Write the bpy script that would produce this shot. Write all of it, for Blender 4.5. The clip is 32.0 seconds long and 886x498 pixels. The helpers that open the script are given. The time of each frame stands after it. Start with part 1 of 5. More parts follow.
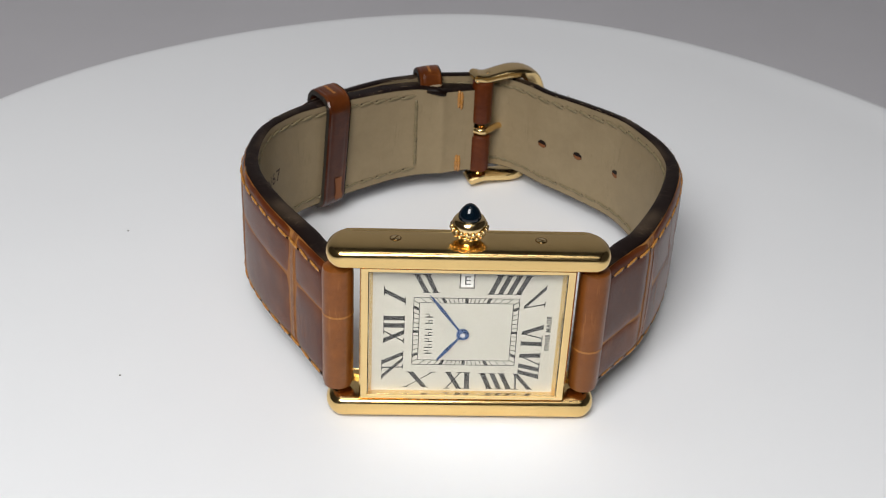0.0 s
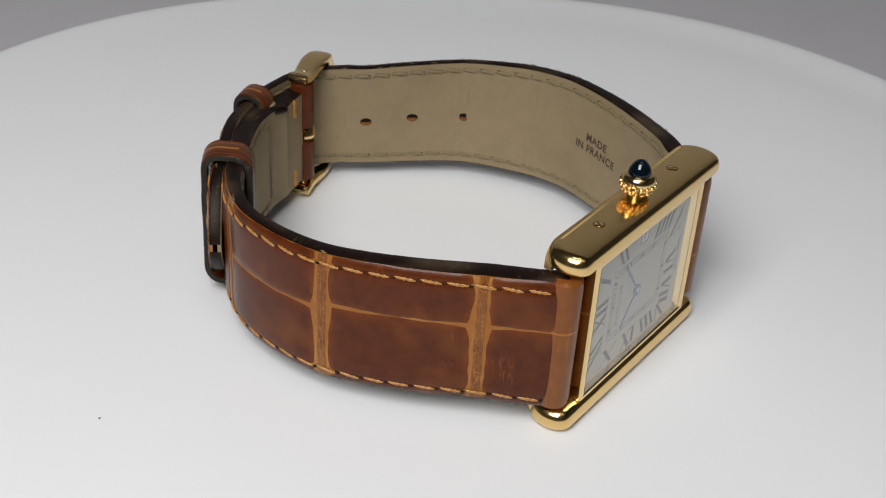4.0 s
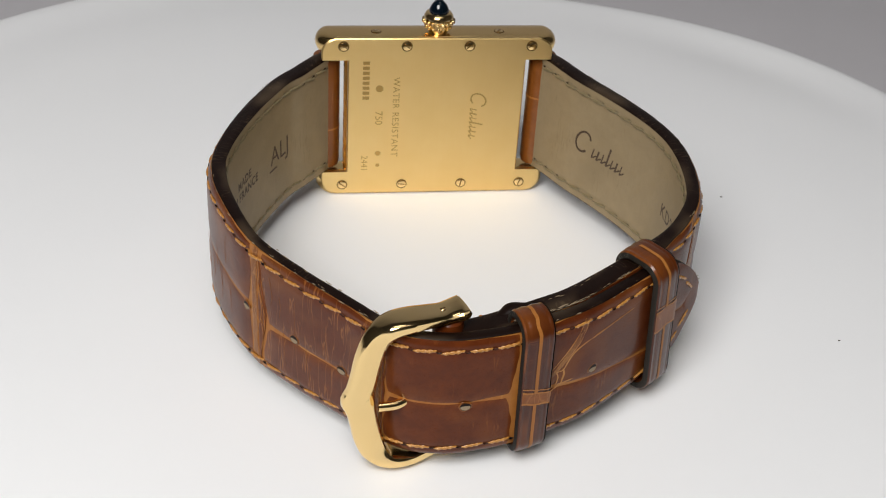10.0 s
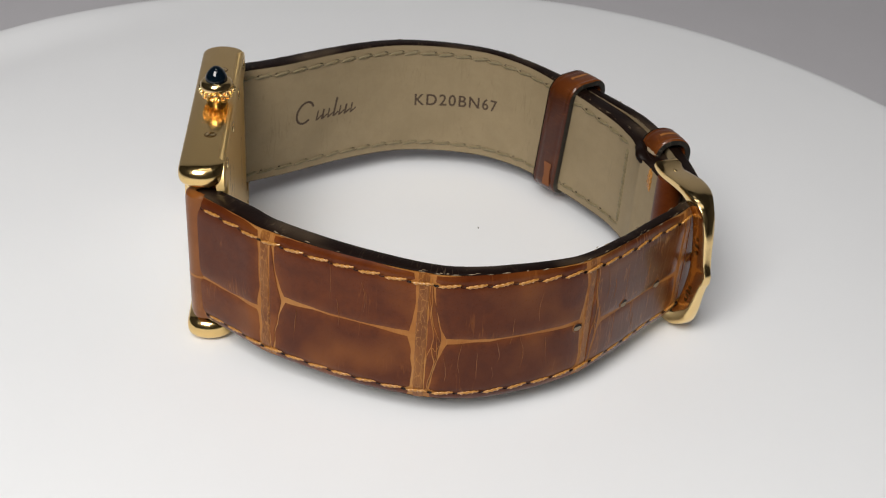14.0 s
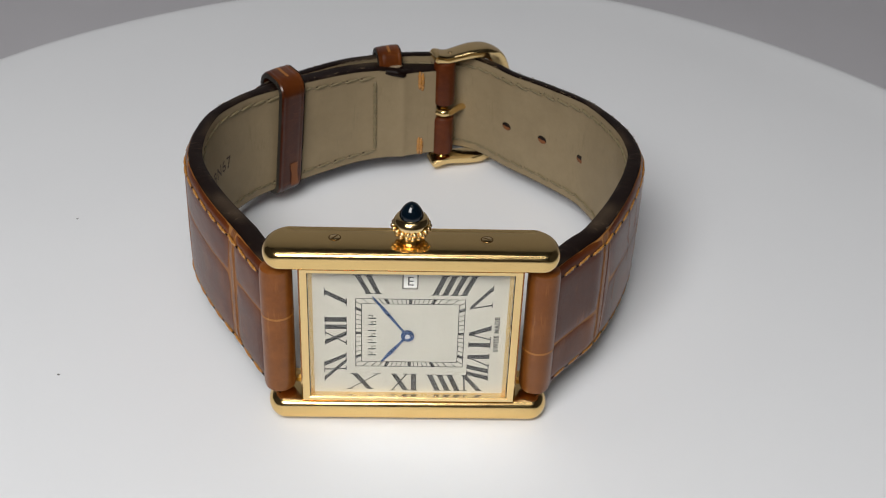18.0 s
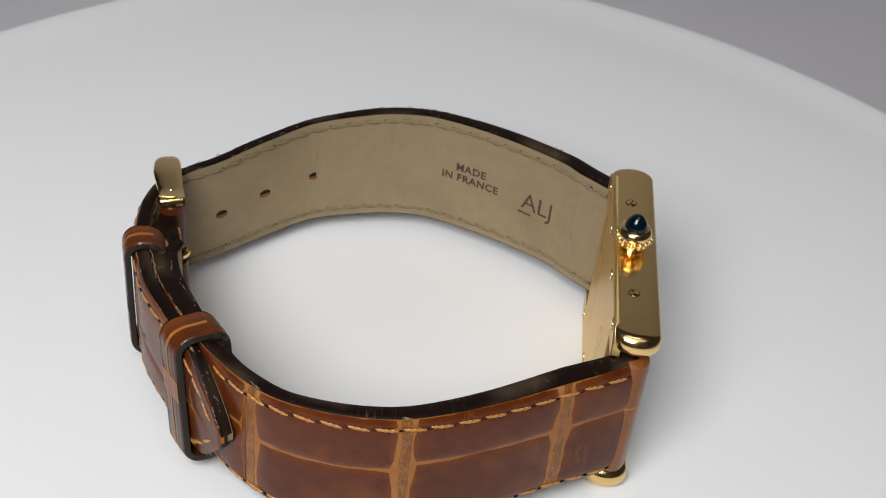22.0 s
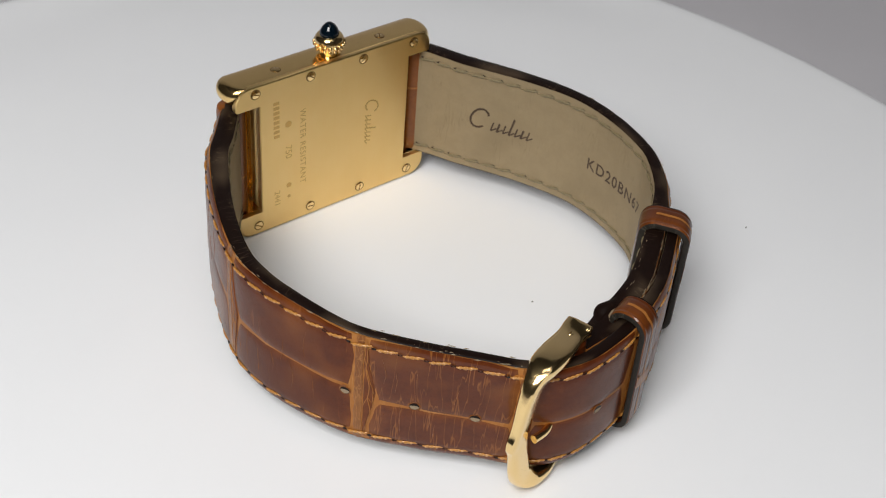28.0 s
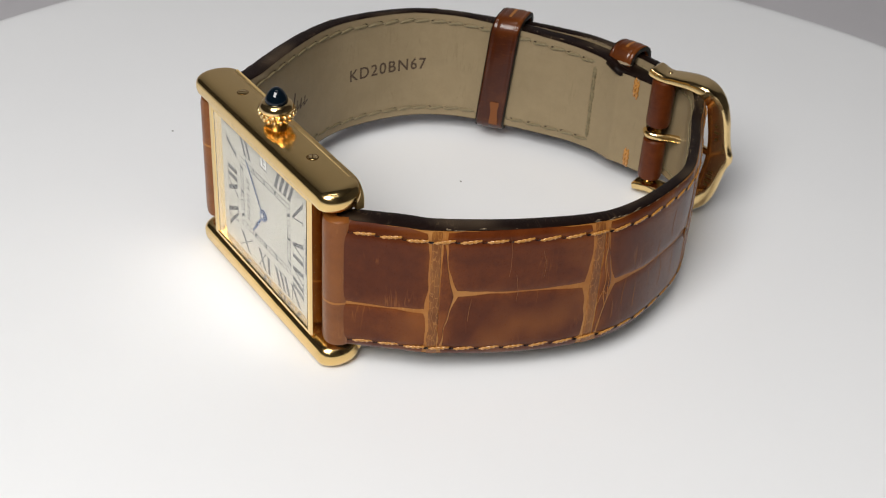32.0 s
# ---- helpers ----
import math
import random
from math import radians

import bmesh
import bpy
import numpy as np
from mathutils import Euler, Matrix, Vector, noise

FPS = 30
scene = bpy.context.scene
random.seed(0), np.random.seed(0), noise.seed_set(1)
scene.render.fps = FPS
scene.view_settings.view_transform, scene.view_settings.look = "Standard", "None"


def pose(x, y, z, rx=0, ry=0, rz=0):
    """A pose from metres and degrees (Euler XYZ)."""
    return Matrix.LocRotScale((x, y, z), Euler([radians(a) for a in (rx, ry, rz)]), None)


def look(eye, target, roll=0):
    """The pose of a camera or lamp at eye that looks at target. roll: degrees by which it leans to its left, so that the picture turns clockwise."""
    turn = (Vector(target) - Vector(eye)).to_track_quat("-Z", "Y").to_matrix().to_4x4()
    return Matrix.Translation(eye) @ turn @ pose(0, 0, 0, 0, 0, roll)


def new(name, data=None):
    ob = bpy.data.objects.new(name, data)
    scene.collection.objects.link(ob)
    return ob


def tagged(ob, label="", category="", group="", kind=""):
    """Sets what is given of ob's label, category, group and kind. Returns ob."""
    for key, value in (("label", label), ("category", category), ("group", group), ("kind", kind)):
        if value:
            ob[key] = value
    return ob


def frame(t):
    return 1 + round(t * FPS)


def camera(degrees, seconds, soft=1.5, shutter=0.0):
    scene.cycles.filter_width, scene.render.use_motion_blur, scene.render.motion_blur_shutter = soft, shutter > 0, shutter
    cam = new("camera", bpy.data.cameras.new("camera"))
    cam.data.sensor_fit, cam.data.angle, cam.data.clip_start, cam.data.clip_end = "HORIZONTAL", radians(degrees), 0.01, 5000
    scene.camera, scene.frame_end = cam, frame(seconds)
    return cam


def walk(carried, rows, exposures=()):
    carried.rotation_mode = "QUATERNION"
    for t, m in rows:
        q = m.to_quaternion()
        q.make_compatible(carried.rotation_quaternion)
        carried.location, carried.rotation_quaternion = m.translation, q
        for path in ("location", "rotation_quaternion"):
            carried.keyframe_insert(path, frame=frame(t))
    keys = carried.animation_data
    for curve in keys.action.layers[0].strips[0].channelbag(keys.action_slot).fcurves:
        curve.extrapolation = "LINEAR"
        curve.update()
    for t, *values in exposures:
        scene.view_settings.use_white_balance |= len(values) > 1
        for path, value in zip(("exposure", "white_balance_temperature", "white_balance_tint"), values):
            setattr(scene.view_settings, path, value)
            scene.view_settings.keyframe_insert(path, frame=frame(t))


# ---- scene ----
EXPOSURES = [(0.0, -0.05, 6400, 10), (1.0, -0.1, 6400, 10), (2.0, -0.17, 6400, 10), (3.5, -0.17, 6410, 10), (5.5, 0, 6500, 10), (8.0, 0.02, 6560, 10), (12.0, -0.03, 6520, 10), (14.5, 0.0, 6560, 10), (17.0, 0.03, 6550, 10), (18.0, -0.27, 6410, 10), (19.0, -0.05, 6400, 10), (20.5, 0.03, 6320, 10), (22.0, -0.02, 6400, 10), (24.0, -0.07, 6500, 10), (25.5, -0.08, 6480, 10), (28.0, -0.02, 6450, 10), (30.0, 0.01, 6560, 10), (32.0, 0.02, 6550, 10)]
cam = camera(37.34, 32.0, soft=1.05)
cam.data.dof.use_dof, cam.data.dof.focus_distance, cam.data.dof.aperture_fstop = True, 0.147, 115.0
walk(cam, [
    (0.0, pose(-0.01146, -0.15521, 0.10792, 57.53, -2.37, -1.79)),
    (0.5, pose(-0.01175, -0.15446, 0.10765, 56.14, -1.84, -1.16)),
    (1.0, pose(-0.01147, -0.15540, 0.10787, 56.43, -1.71, -0.97)),
    (1.5, pose(-0.01173, -0.15546, 0.10783, 56.41, -1.76, -1.05)),
    (2.0, pose(-0.01296, -0.15461, 0.10748, 56.39, -2.30, -0.88)),
    (2.5, pose(-0.00702, -0.15122, 0.10648, 56.87, -2.35, -0.43)),
    (3.0, pose(-0.00736, -0.14855, 0.10529, 56.36, -2.62, 0.02)),
    (3.5, pose(-0.00748, -0.14877, 0.10352, 56.95, -3.24, 0.75)),
    (5.5, pose(-0.00773, -0.14528, 0.10345, 55.53, -2.24, 0.28)),
    (6.0, pose(-0.00979, -0.14613, 0.10482, 54.96, -2.33, 0.11)),
    (6.5, pose(-0.01102, -0.14602, 0.10420, 54.89, -2.42, 0.04)),
    (7.0, pose(-0.01187, -0.14812, 0.10499, 54.86, -2.31, -0.12)),
    (7.5, pose(-0.01295, -0.14811, 0.10604, 54.14, -2.51, -0.50)),
    (8.0, pose(-0.01367, -0.14811, 0.10566, 53.96, -2.73, -1.12)),
    (8.5, pose(-0.01593, -0.14757, 0.10341, 54.93, -2.65, -2.26)),
    (9.0, pose(-0.01537, -0.14670, 0.10366, 55.89, -3.25, -2.74)),
    (9.5, pose(-0.01378, -0.14597, 0.10297, 55.90, -3.05, -3.05)),
    (10.0, pose(-0.01093, -0.14661, 0.10265, 56.06, -3.08, -2.15)),
    (10.5, pose(-0.00892, -0.14696, 0.10239, 56.27, -2.90, -1.85)),
    (11.0, pose(-0.00877, -0.14735, 0.10218, 56.34, -3.18, -2.09)),
    (11.5, pose(-0.00791, -0.14812, 0.10173, 56.66, -3.52, -1.96)),
    (12.0, pose(-0.00559, -0.14794, 0.10083, 56.64, -3.34, -1.74)),
    (12.5, pose(-0.00332, -0.15031, 0.10328, 56.33, -2.63, -1.58)),
    (13.0, pose(-0.00195, -0.15048, 0.10383, 56.26, -2.69, -1.29)),
    (13.5, pose(-0.00206, -0.14896, 0.10356, 56.04, -3.20, -1.07)),
    (14.0, pose(-0.00112, -0.14765, 0.10336, 56.06, -3.22, -0.83)),
    (14.5, pose(0.00005, -0.14608, 0.10414, 55.74, -3.03, -0.44)),
    (16.5, pose(-0.00031, -0.14994, 0.10427, 57.34, -2.99, -0.52)),
    (17.0, pose(-0.00230, -0.14677, 0.10828, 55.59, -2.36, -1.40)),
    (17.5, pose(-0.00361, -0.14929, 0.11117, 55.35, -2.05, -1.47)),
    (18.0, pose(-0.00363, -0.14679, 0.10951, 55.31, -1.91, -1.61)),
    (18.5, pose(-0.00079, -0.14389, 0.11728, 54.37, -3.47, -0.84)),
    (19.0, pose(-0.00085, -0.13761, 0.11993, 53.21, -4.35, 0.47)),
    (19.5, pose(-0.00126, -0.13298, 0.12196, 52.10, -4.92, 1.87)),
    (20.0, pose(-0.00023, -0.12926, 0.12388, 50.86, -5.06, 2.32)),
    (20.5, pose(-0.00246, -0.12890, 0.12210, 51.17, -5.87, 2.48)),
    (21.0, pose(-0.00274, -0.12741, 0.12216, 51.31, -5.59, 2.26)),
    (21.5, pose(-0.00516, -0.12670, 0.12267, 50.94, -5.20, 1.62)),
    (22.0, pose(-0.00370, -0.12586, 0.12337, 50.54, -5.05, 2.31)),
    (22.5, pose(-0.00486, -0.12478, 0.12422, 49.56, -4.94, 2.17)),
    (23.0, pose(-0.00512, -0.12556, 0.12645, 48.85, -4.43, 1.96)),
    (23.5, pose(-0.00581, -0.12627, 0.12694, 48.53, -4.09, 1.78)),
    (24.0, pose(-0.00661, -0.12712, 0.12803, 48.03, -4.05, 1.66)),
    (24.5, pose(-0.00715, -0.12862, 0.12822, 47.89, -4.14, 1.36)),
    (25.0, pose(-0.00703, -0.13204, 0.12629, 48.77, -3.79, 0.88)),
    (25.5, pose(-0.00788, -0.13334, 0.12659, 49.20, -3.95, 0.48)),
    (27.5, pose(-0.00543, -0.13839, 0.12488, 49.96, -4.17, 0.59)),
    (28.0, pose(-0.00325, -0.14020, 0.12067, 50.72, -3.88, 0.30)),
    (28.5, pose(-0.00313, -0.14344, 0.11988, 51.42, -4.05, 0.47)),
    (29.0, pose(-0.00095, -0.14312, 0.11884, 50.59, -3.26, 0.73)),
    (29.5, pose(-0.00007, -0.14596, 0.11746, 51.37, -2.98, 1.18)),
    (30.0, pose(0.00051, -0.14808, 0.11455, 52.32, -3.02, 0.97)),
    (30.5, pose(0.00027, -0.14715, 0.11284, 53.05, -2.98, 1.21)),
    (31.0, pose(-0.00054, -0.14801, 0.11012, 54.06, -3.44, 1.12)),
    (31.5, pose(0.00014, -0.14767, 0.10629, 54.32, -3.28, 1.21)),
    (32.0, pose(-0.00022, -0.14732, 0.10398, 54.58, -2.96, 1.45)),
], EXPOSURES)
TURN = [(0.0, 0.00), (1.0, 0.00), (1.6, 0.00), (2.0, 6.20), (2.5, 18.60), (3.0, 30.30), (3.5, 42.50), (4.5, 64.53), (5.5, 86.57), (6.0, 97.49), (6.5, 108.41), (7.0, 119.34), (7.5, 130.26), (8.0, 141.18), (8.5, 152.10), (9.0, 163.03), (9.5, 173.95), (10.0, 184.87), (10.5, 195.80), (11.0, 206.72), (11.5, 217.64), (12.0, 228.56), (12.5, 239.49), (13.0, 250.41), (13.5, 261.33), (14.0, 272.26), (14.5, 283.18), (15.0, 294.10), (15.5, 305.02), (16.0, 315.95), (16.5, 326.87), (17.0, 337.79), (17.5, 348.72), (18.0, 359.64), (18.5, 370.56), (19.0, 381.48), (19.5, 392.41), (20.0, 403.33), (20.5, 414.25), (21.0, 425.18), (21.5, 436.10), (22.0, 447.02), (22.5, 457.94), (23.0, 468.87), (23.5, 479.79), (24.0, 490.71), (24.5, 501.64), (25.0, 512.56), (25.5, 523.48), (26.0, 534.41), (26.5, 545.33), (27.0, 556.25), (27.5, 567.17), (28.0, 578.10), (28.5, 589.02), (29.0, 599.94), (29.5, 610.87), (30.0, 621.79), (30.5, 632.71), (31.0, 643.63), (31.5, 654.56), (32.0, 665.48)]
# ---- world and light ----
world = bpy.data.worlds.new("room_air")
scene.world = world
world.use_nodes = True
world.node_tree.nodes["Background"].inputs[0].default_value = (0.80, 0.82, 0.90, 1)
world.node_tree.nodes["Background"].inputs[1].default_value = 0.012


def area_lamp(name, eye, target, size_x, size_y, watts, colour):
    data = bpy.data.lights.new(name, "AREA")
    data.shape, data.size, data.size_y, data.energy, data.color = "RECTANGLE", size_x, size_y, watts, colour
    ob = new(name, data)
    ob.matrix_world = look(eye, target)
    return ob


area_lamp("desk_lamp_light", (-0.085, -0.23, 0.285), (0, -0.045, 0), 0.18, 0.18, 1.36, (1.0, 0.98, 0.95))
area_lamp("ceiling_light_front", (0.10, -0.50, 1.45), (0, -0.1, 0), 1.00, 0.70, 2.2, (1.0, 0.99, 0.98))
# added fill, no known lamp: brightens the upper backdrop mirrored in the gold
area_lamp("rear_fill_light", (0.0, -0.10, 1.45), (0, 0.37, 0.55), 0.60, 0.30, 2.3, (1.0, 0.98, 0.95))


# ---- materials ----
def material(name):
    m = bpy.data.materials.new(name)
    m.use_nodes = True
    return m, m.node_tree, m.node_tree.nodes["Principled BSDF"]


def node(tree, kind, **inputs):
    n = tree.nodes.new(kind)
    for key, value in inputs.items():
        n.inputs[key.replace("_", " ")].default_value = value
    return n


def noise_of(tree, vector, scale, detail=4.0, rough=0.55):
    n = node(tree, "ShaderNodeTexNoise", Scale=scale, Detail=detail, Roughness=rough)
    tree.links.new(vector, n.inputs["Vector"])
    return n.outputs[0]


def stretched(tree, source, sx, sy, sz):
    n = tree.nodes.new("ShaderNodeMapping")
    n.inputs["Scale"].default_value = (sx, sy, sz)
    tree.links.new(source, n.inputs["Vector"])
    return n.outputs[0]


def ramp(tree, factor, stops):
    n = tree.nodes.new("ShaderNodeValToRGB")
    n.color_ramp.elements[0].position, n.color_ramp.elements[0].color = stops[0][0], (*stops[0][1], 1)
    n.color_ramp.elements[1].position, n.color_ramp.elements[1].color = stops[-1][0], (*stops[-1][1], 1)
    for at, colour in stops[1:-1]:
        e = n.color_ramp.elements.new(at)
        e.color = (*colour, 1)
    tree.links.new(factor, n.inputs[0])
    return n.outputs[0]


def blend(tree, factor, a, b):
    n = tree.nodes.new("ShaderNodeMix")
    n.data_type = "RGBA"
    for socket, value in ((n.inputs[0], factor), (n.inputs[6], a), (n.inputs[7], b)):
        if isinstance(value, (int, float)):
            socket.default_value = value
        elif isinstance(value, tuple):
            socket.default_value = (*value, 1)
        else:
            tree.links.new(value, socket)
    return n.outputs[2]


def bump(tree, bsdf, height, strength, distance):
    n = node(tree, "ShaderNodeBump", Strength=strength, Distance=distance)
    tree.links.new(height, n.inputs["Height"])
    tree.links.new(n.outputs[0], bsdf.inputs["Normal"])


def coords(tree, which="Object"):
    return tree.nodes.new("ShaderNodeTexCoord").outputs[which]


def grey(v):
    return (v, v, v)


def gold(name, rough_low, rough_high, streak, colour=(0.94, 0.72, 0.38), relief=0.08):
    m, t, b = material(name)
    at = coords(t)
    fine = noise_of(t, stretched(t, at, *streak), 1.0, 3.0)
    wide = noise_of(t, at, 260.0, 2.0)
    b.inputs["Metallic"].default_value = 1.0
    t.links.new(blend(t, wide, colour, (colour[0] * 0.96, colour[1] * 0.93, colour[2] * 0.86)), b.inputs["Base Color"])
    t.links.new(ramp(t, fine, ((0.3, grey(rough_low)), (0.7, grey(rough_high)))), b.inputs["Roughness"])
    bump(t, b, fine, relief, 0.00004)
    return m


GOLD = gold("polished_gold", 0.11, 0.19, (900, 900, 2600), (0.90, 0.67, 0.33))
GOLD_WORN = gold("hairlined_gold", 0.13, 0.22, (700, 5000, 5000), (0.84, 0.60, 0.26))
GOLD_BRUSHED = gold("brushed_gold", 0.34, 0.46, (7000, 250, 160), (0.96, 0.70, 0.31), 0.10)
brushed = GOLD_BRUSHED.node_tree
grain = brushed.nodes.new("ShaderNodeTangent")
grain.direction_type, grain.axis = "RADIAL", "Z"
for shader in [x for x in brushed.nodes if x.type == "BSDF_PRINCIPLED"]:
    shader.inputs["Anisotropic"].default_value, shader.inputs["Anisotropic Rotation"].default_value = 0.8, 0.25
    brushed.links.new(grain.outputs[0], shader.inputs["Tangent"])
# darkened gold: painted shade of screw slots and gaps, also the buckle stamps
DARK_GOLD = gold("slot_shade_and_stamp", 0.4, 0.5, (2000, 2000, 2000), (0.28, 0.17, 0.06))
ENGRAVED = gold("engraved_line", 0.30, 0.45, (2000, 2000, 2000), (0.60, 0.38, 0.13))


def leather(name, deep, light, vein, gloss, vein_amount=0.5, coat=0.5, shine=0.22, patchy=(0.47, 0.62), cell=0.0, crease=1.0):
    """Hide: cloudy dye, fine grain and a net of thin creases that shows in patches."""
    m, t, b = material(name)
    uv = coords(t, "UV")
    info = t.nodes.new("ShaderNodeObjectInfo")
    cloud = noise_of(t, uv, 0.45, 7.0, 0.72)
    wide = noise_of(t, uv, 0.09, 2.0, 0.5)
    grain = noise_of(t, uv, 6.0, 5.0, 0.6)
    colour = blend(t, ramp(t, cloud, ((0.22, grey(0.0)), (0.80, grey(1.0)))), deep, light)
    part_dark = node(t, "ShaderNodeMath")
    part_dark.operation = "MULTIPLY"
    part_dark.inputs[1].default_value = 0.45
    t.links.new(info.outputs["Random"], part_dark.inputs[0])
    colour = blend(t, part_dark.outputs[0], colour, deep)
    colour = blend(t, ramp(t, wide, ((0.52, grey(0.0)), (0.75, grey(0.45)))), colour, vein)
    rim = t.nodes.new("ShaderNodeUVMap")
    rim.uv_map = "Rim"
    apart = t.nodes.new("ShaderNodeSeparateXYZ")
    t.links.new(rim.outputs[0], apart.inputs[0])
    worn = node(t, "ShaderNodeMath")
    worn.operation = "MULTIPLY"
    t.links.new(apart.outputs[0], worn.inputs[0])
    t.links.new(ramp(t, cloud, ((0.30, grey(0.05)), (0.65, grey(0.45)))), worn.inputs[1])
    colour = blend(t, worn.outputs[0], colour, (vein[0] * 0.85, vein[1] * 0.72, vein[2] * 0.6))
    warp = node(t, "ShaderNodeVectorMath")
    warp.operation = "ADD"
    t.links.new(stretched(t, uv, 1.0, 0.25, 1.0), warp.inputs[0])
    wander = t.nodes.new("ShaderNodeTexNoise")
    wander.inputs["Scale"].default_value, wander.inputs["Detail"].default_value = 0.5, 4.0
    t.links.new(uv, wander.inputs["Vector"])
    t.links.new(wander.outputs["Color"], warp.inputs[1])
    if cell:
        cells = t.nodes.new("ShaderNodeTexVoronoi")
        cells.feature = "DISTANCE_TO_EDGE"
        cells.inputs["Scale"].default_value = cell
        t.links.new(warp.outputs[0], cells.inputs["Vector"])
        line = ramp(t, cells.outputs["Distance"], ((0.0, grey(vein_amount)), (0.05, grey(0.0))))
    else:
        level = node(t, "ShaderNodeMath")
        level.operation = "SUBTRACT"
        level.inputs[1].default_value = 0.5
        t.links.new(noise_of(t, stretched(t, uv, 0.85 * crease, 0.085 * crease, 1.0), 1.0, 2.5, 0.5), level.inputs[0])
        near = node(t, "ShaderNodeMath")
        near.operation = "ABSOLUTE"
        t.links.new(level.outputs[0], near.inputs[0])
        line = ramp(t, near.outputs[0], ((0.0, grey(vein_amount)), (0.016 * crease, grey(0.0))))
    mask = ramp(t, noise_of(t, uv, 0.16, 3.0), ((patchy[0], grey(0.0)), (patchy[1], grey(1.0))))
    both = node(t, "ShaderNodeMath")
    both.operation = "MULTIPLY"
    t.links.new(line, both.inputs[0])
    t.links.new(mask, both.inputs[1])
    t.links.new(blend(t, both.outputs[0], colour, vein), b.inputs["Base Color"])
    t.links.new(ramp(t, grain, ((0.3, grey(gloss)), (0.75, grey(gloss + 0.14)))), b.inputs["Roughness"])
    b.inputs["Coat Weight"].default_value, b.inputs["Coat Roughness"].default_value = coat, 0.07
    b.inputs["Specular IOR Level"].default_value = shine
    height = node(t, "ShaderNodeMath")
    height.operation = "MULTIPLY_ADD"
    height.inputs[1].default_value = -1.2
    t.links.new(both.outputs[0], height.inputs[0])
    t.links.new(grain, height.inputs[2])
    bump(t, b, height.outputs[0], 0.3, 0.00006)
    return m


SCALE = leather("alligator_scale", (0.060, 0.0112, 0.0027), (0.138, 0.0320, 0.0058), (0.32, 0.105, 0.021), 0.25, 0.42, 0.16, 0.15, patchy=(0.55, 0.68))
CREASED = leather("creased_alligator_scale", (0.060, 0.0120, 0.0032), (0.158, 0.0385, 0.0080), (0.34, 0.125, 0.028), 0.26, 0.60, 0.30, 0.17, patchy=(0.30, 0.52), crease=0.95)
ROLL = leather("rolled_leather", (0.150, 0.044, 0.0075), (0.270, 0.088, 0.0155), (0.34, 0.13, 0.03), 0.26, 0.5, 0.30)
BAND = leather("alligator_band", (0.105, 0.029, 0.0054), (0.240, 0.080, 0.0150), (0.46, 0.21, 0.052), 0.30, 0.60, 0.20, patchy=(0.2, 0.35), cell=2.2)
FURROW = leather("alligator_furrow", (0.28, 0.096, 0.018), (0.47, 0.200, 0.046), (0.60, 0.34, 0.12), 0.40, 0.3, 0.05)
LOOP = leather("keeper_leather", (0.036, 0.0062, 0.0014), (0.105, 0.0225, 0.0037), (0.30, 0.09, 0.018), 0.28, 0.3, 0.5, 0.14)
LINING = leather("beige_lining", (0.268, 0.204, 0.118), (0.348, 0.270, 0.160), (0.21, 0.16, 0.09), 0.50, 0.45, 0.05)
WORN = leather("worn_band", (0.15, 0.042, 0.0080), (0.29, 0.098, 0.0205), (0.42, 0.18, 0.048), 0.32, 0.4, 0.25, patchy=(0.25, 0.4), cell=0.9)
EDGE_WORN = leather("worn_edge_paint", (0.009, 0.007, 0.005), (0.042, 0.036, 0.029), (0.20, 0.18, 0.14), 0.5, 0.5, 0.0)
EDGE = leather("edge_paint", (0.006, 0.0027, 0.0018), (0.014, 0.0062, 0.0042), (0.15, 0.105, 0.065), 0.36, 0.40, 0.0, 0.12, patchy=(0.50, 0.64))


def plain(name, a, b_colour, rough, scale=900.0, metal=0.0, relief=0.1, coat=0.0):
    m, t, b = material(name)
    at = coords(t)
    n = noise_of(t, at, scale, 5.0)
    t.links.new(blend(t, n, a, b_colour), b.inputs["Base Color"])
    t.links.new(ramp(t, n, ((0.3, grey(rough)), (0.7, grey(rough + 0.08)))), b.inputs["Roughness"])
    b.inputs["Metallic"].default_value, b.inputs["Coat Weight"].default_value = metal, coat
    bump(t, b, n, relief, 0.00003)
    return m


THREAD = plain("tan_thread", (0.25, 0.092, 0.015), (0.62, 0.300, 0.070), 0.22, 3000.0, relief=0.6, coat=0.35)
THREAD_PALE = plain("olive_thread", (0.080, 0.062, 0.027), (0.300, 0.240, 0.130), 0.5, 3000.0, relief=0.6)
FRAY = plain("frayed_leather", (0.22, 0.155, 0.09), (0.36, 0.28, 0.18), 0.7, 4000.0)
STAMP = plain("burnt_stamp", (0.040, 0.022, 0.012), (0.075, 0.042, 0.022), 0.6, 4000.0)
DIAL = plain("cream_dial", (0.430, 0.413, 0.350), (0.450, 0.432, 0.369), 0.45, 300.0, relief=0.0)
INK = plain("black_print", (0.022, 0.022, 0.022), (0.035, 0.034, 0.032), 0.5, 2000.0, relief=0.0)
DATE_WHITE = plain("date_disc_white", (0.70, 0.70, 0.66), (0.75, 0.75, 0.71), 0.5, 400.0, relief=0.0)
BLUE = plain("blued_steel", (0.040, 0.085, 0.21), (0.055, 0.11, 0.27), 0.25, 800.0, metal=0.75, relief=0.0)
STEEL = plain("steel_pin", (0.62, 0.62, 0.62), (0.7, 0.7, 0.7), 0.18, 500.0, metal=1.0, relief=0.0)
GEM = plain("dark_blue_spinel", (0.001, 0.004, 0.008), (0.002, 0.007, 0.013), 0.03, 300.0, relief=0.0, coat=0.2)
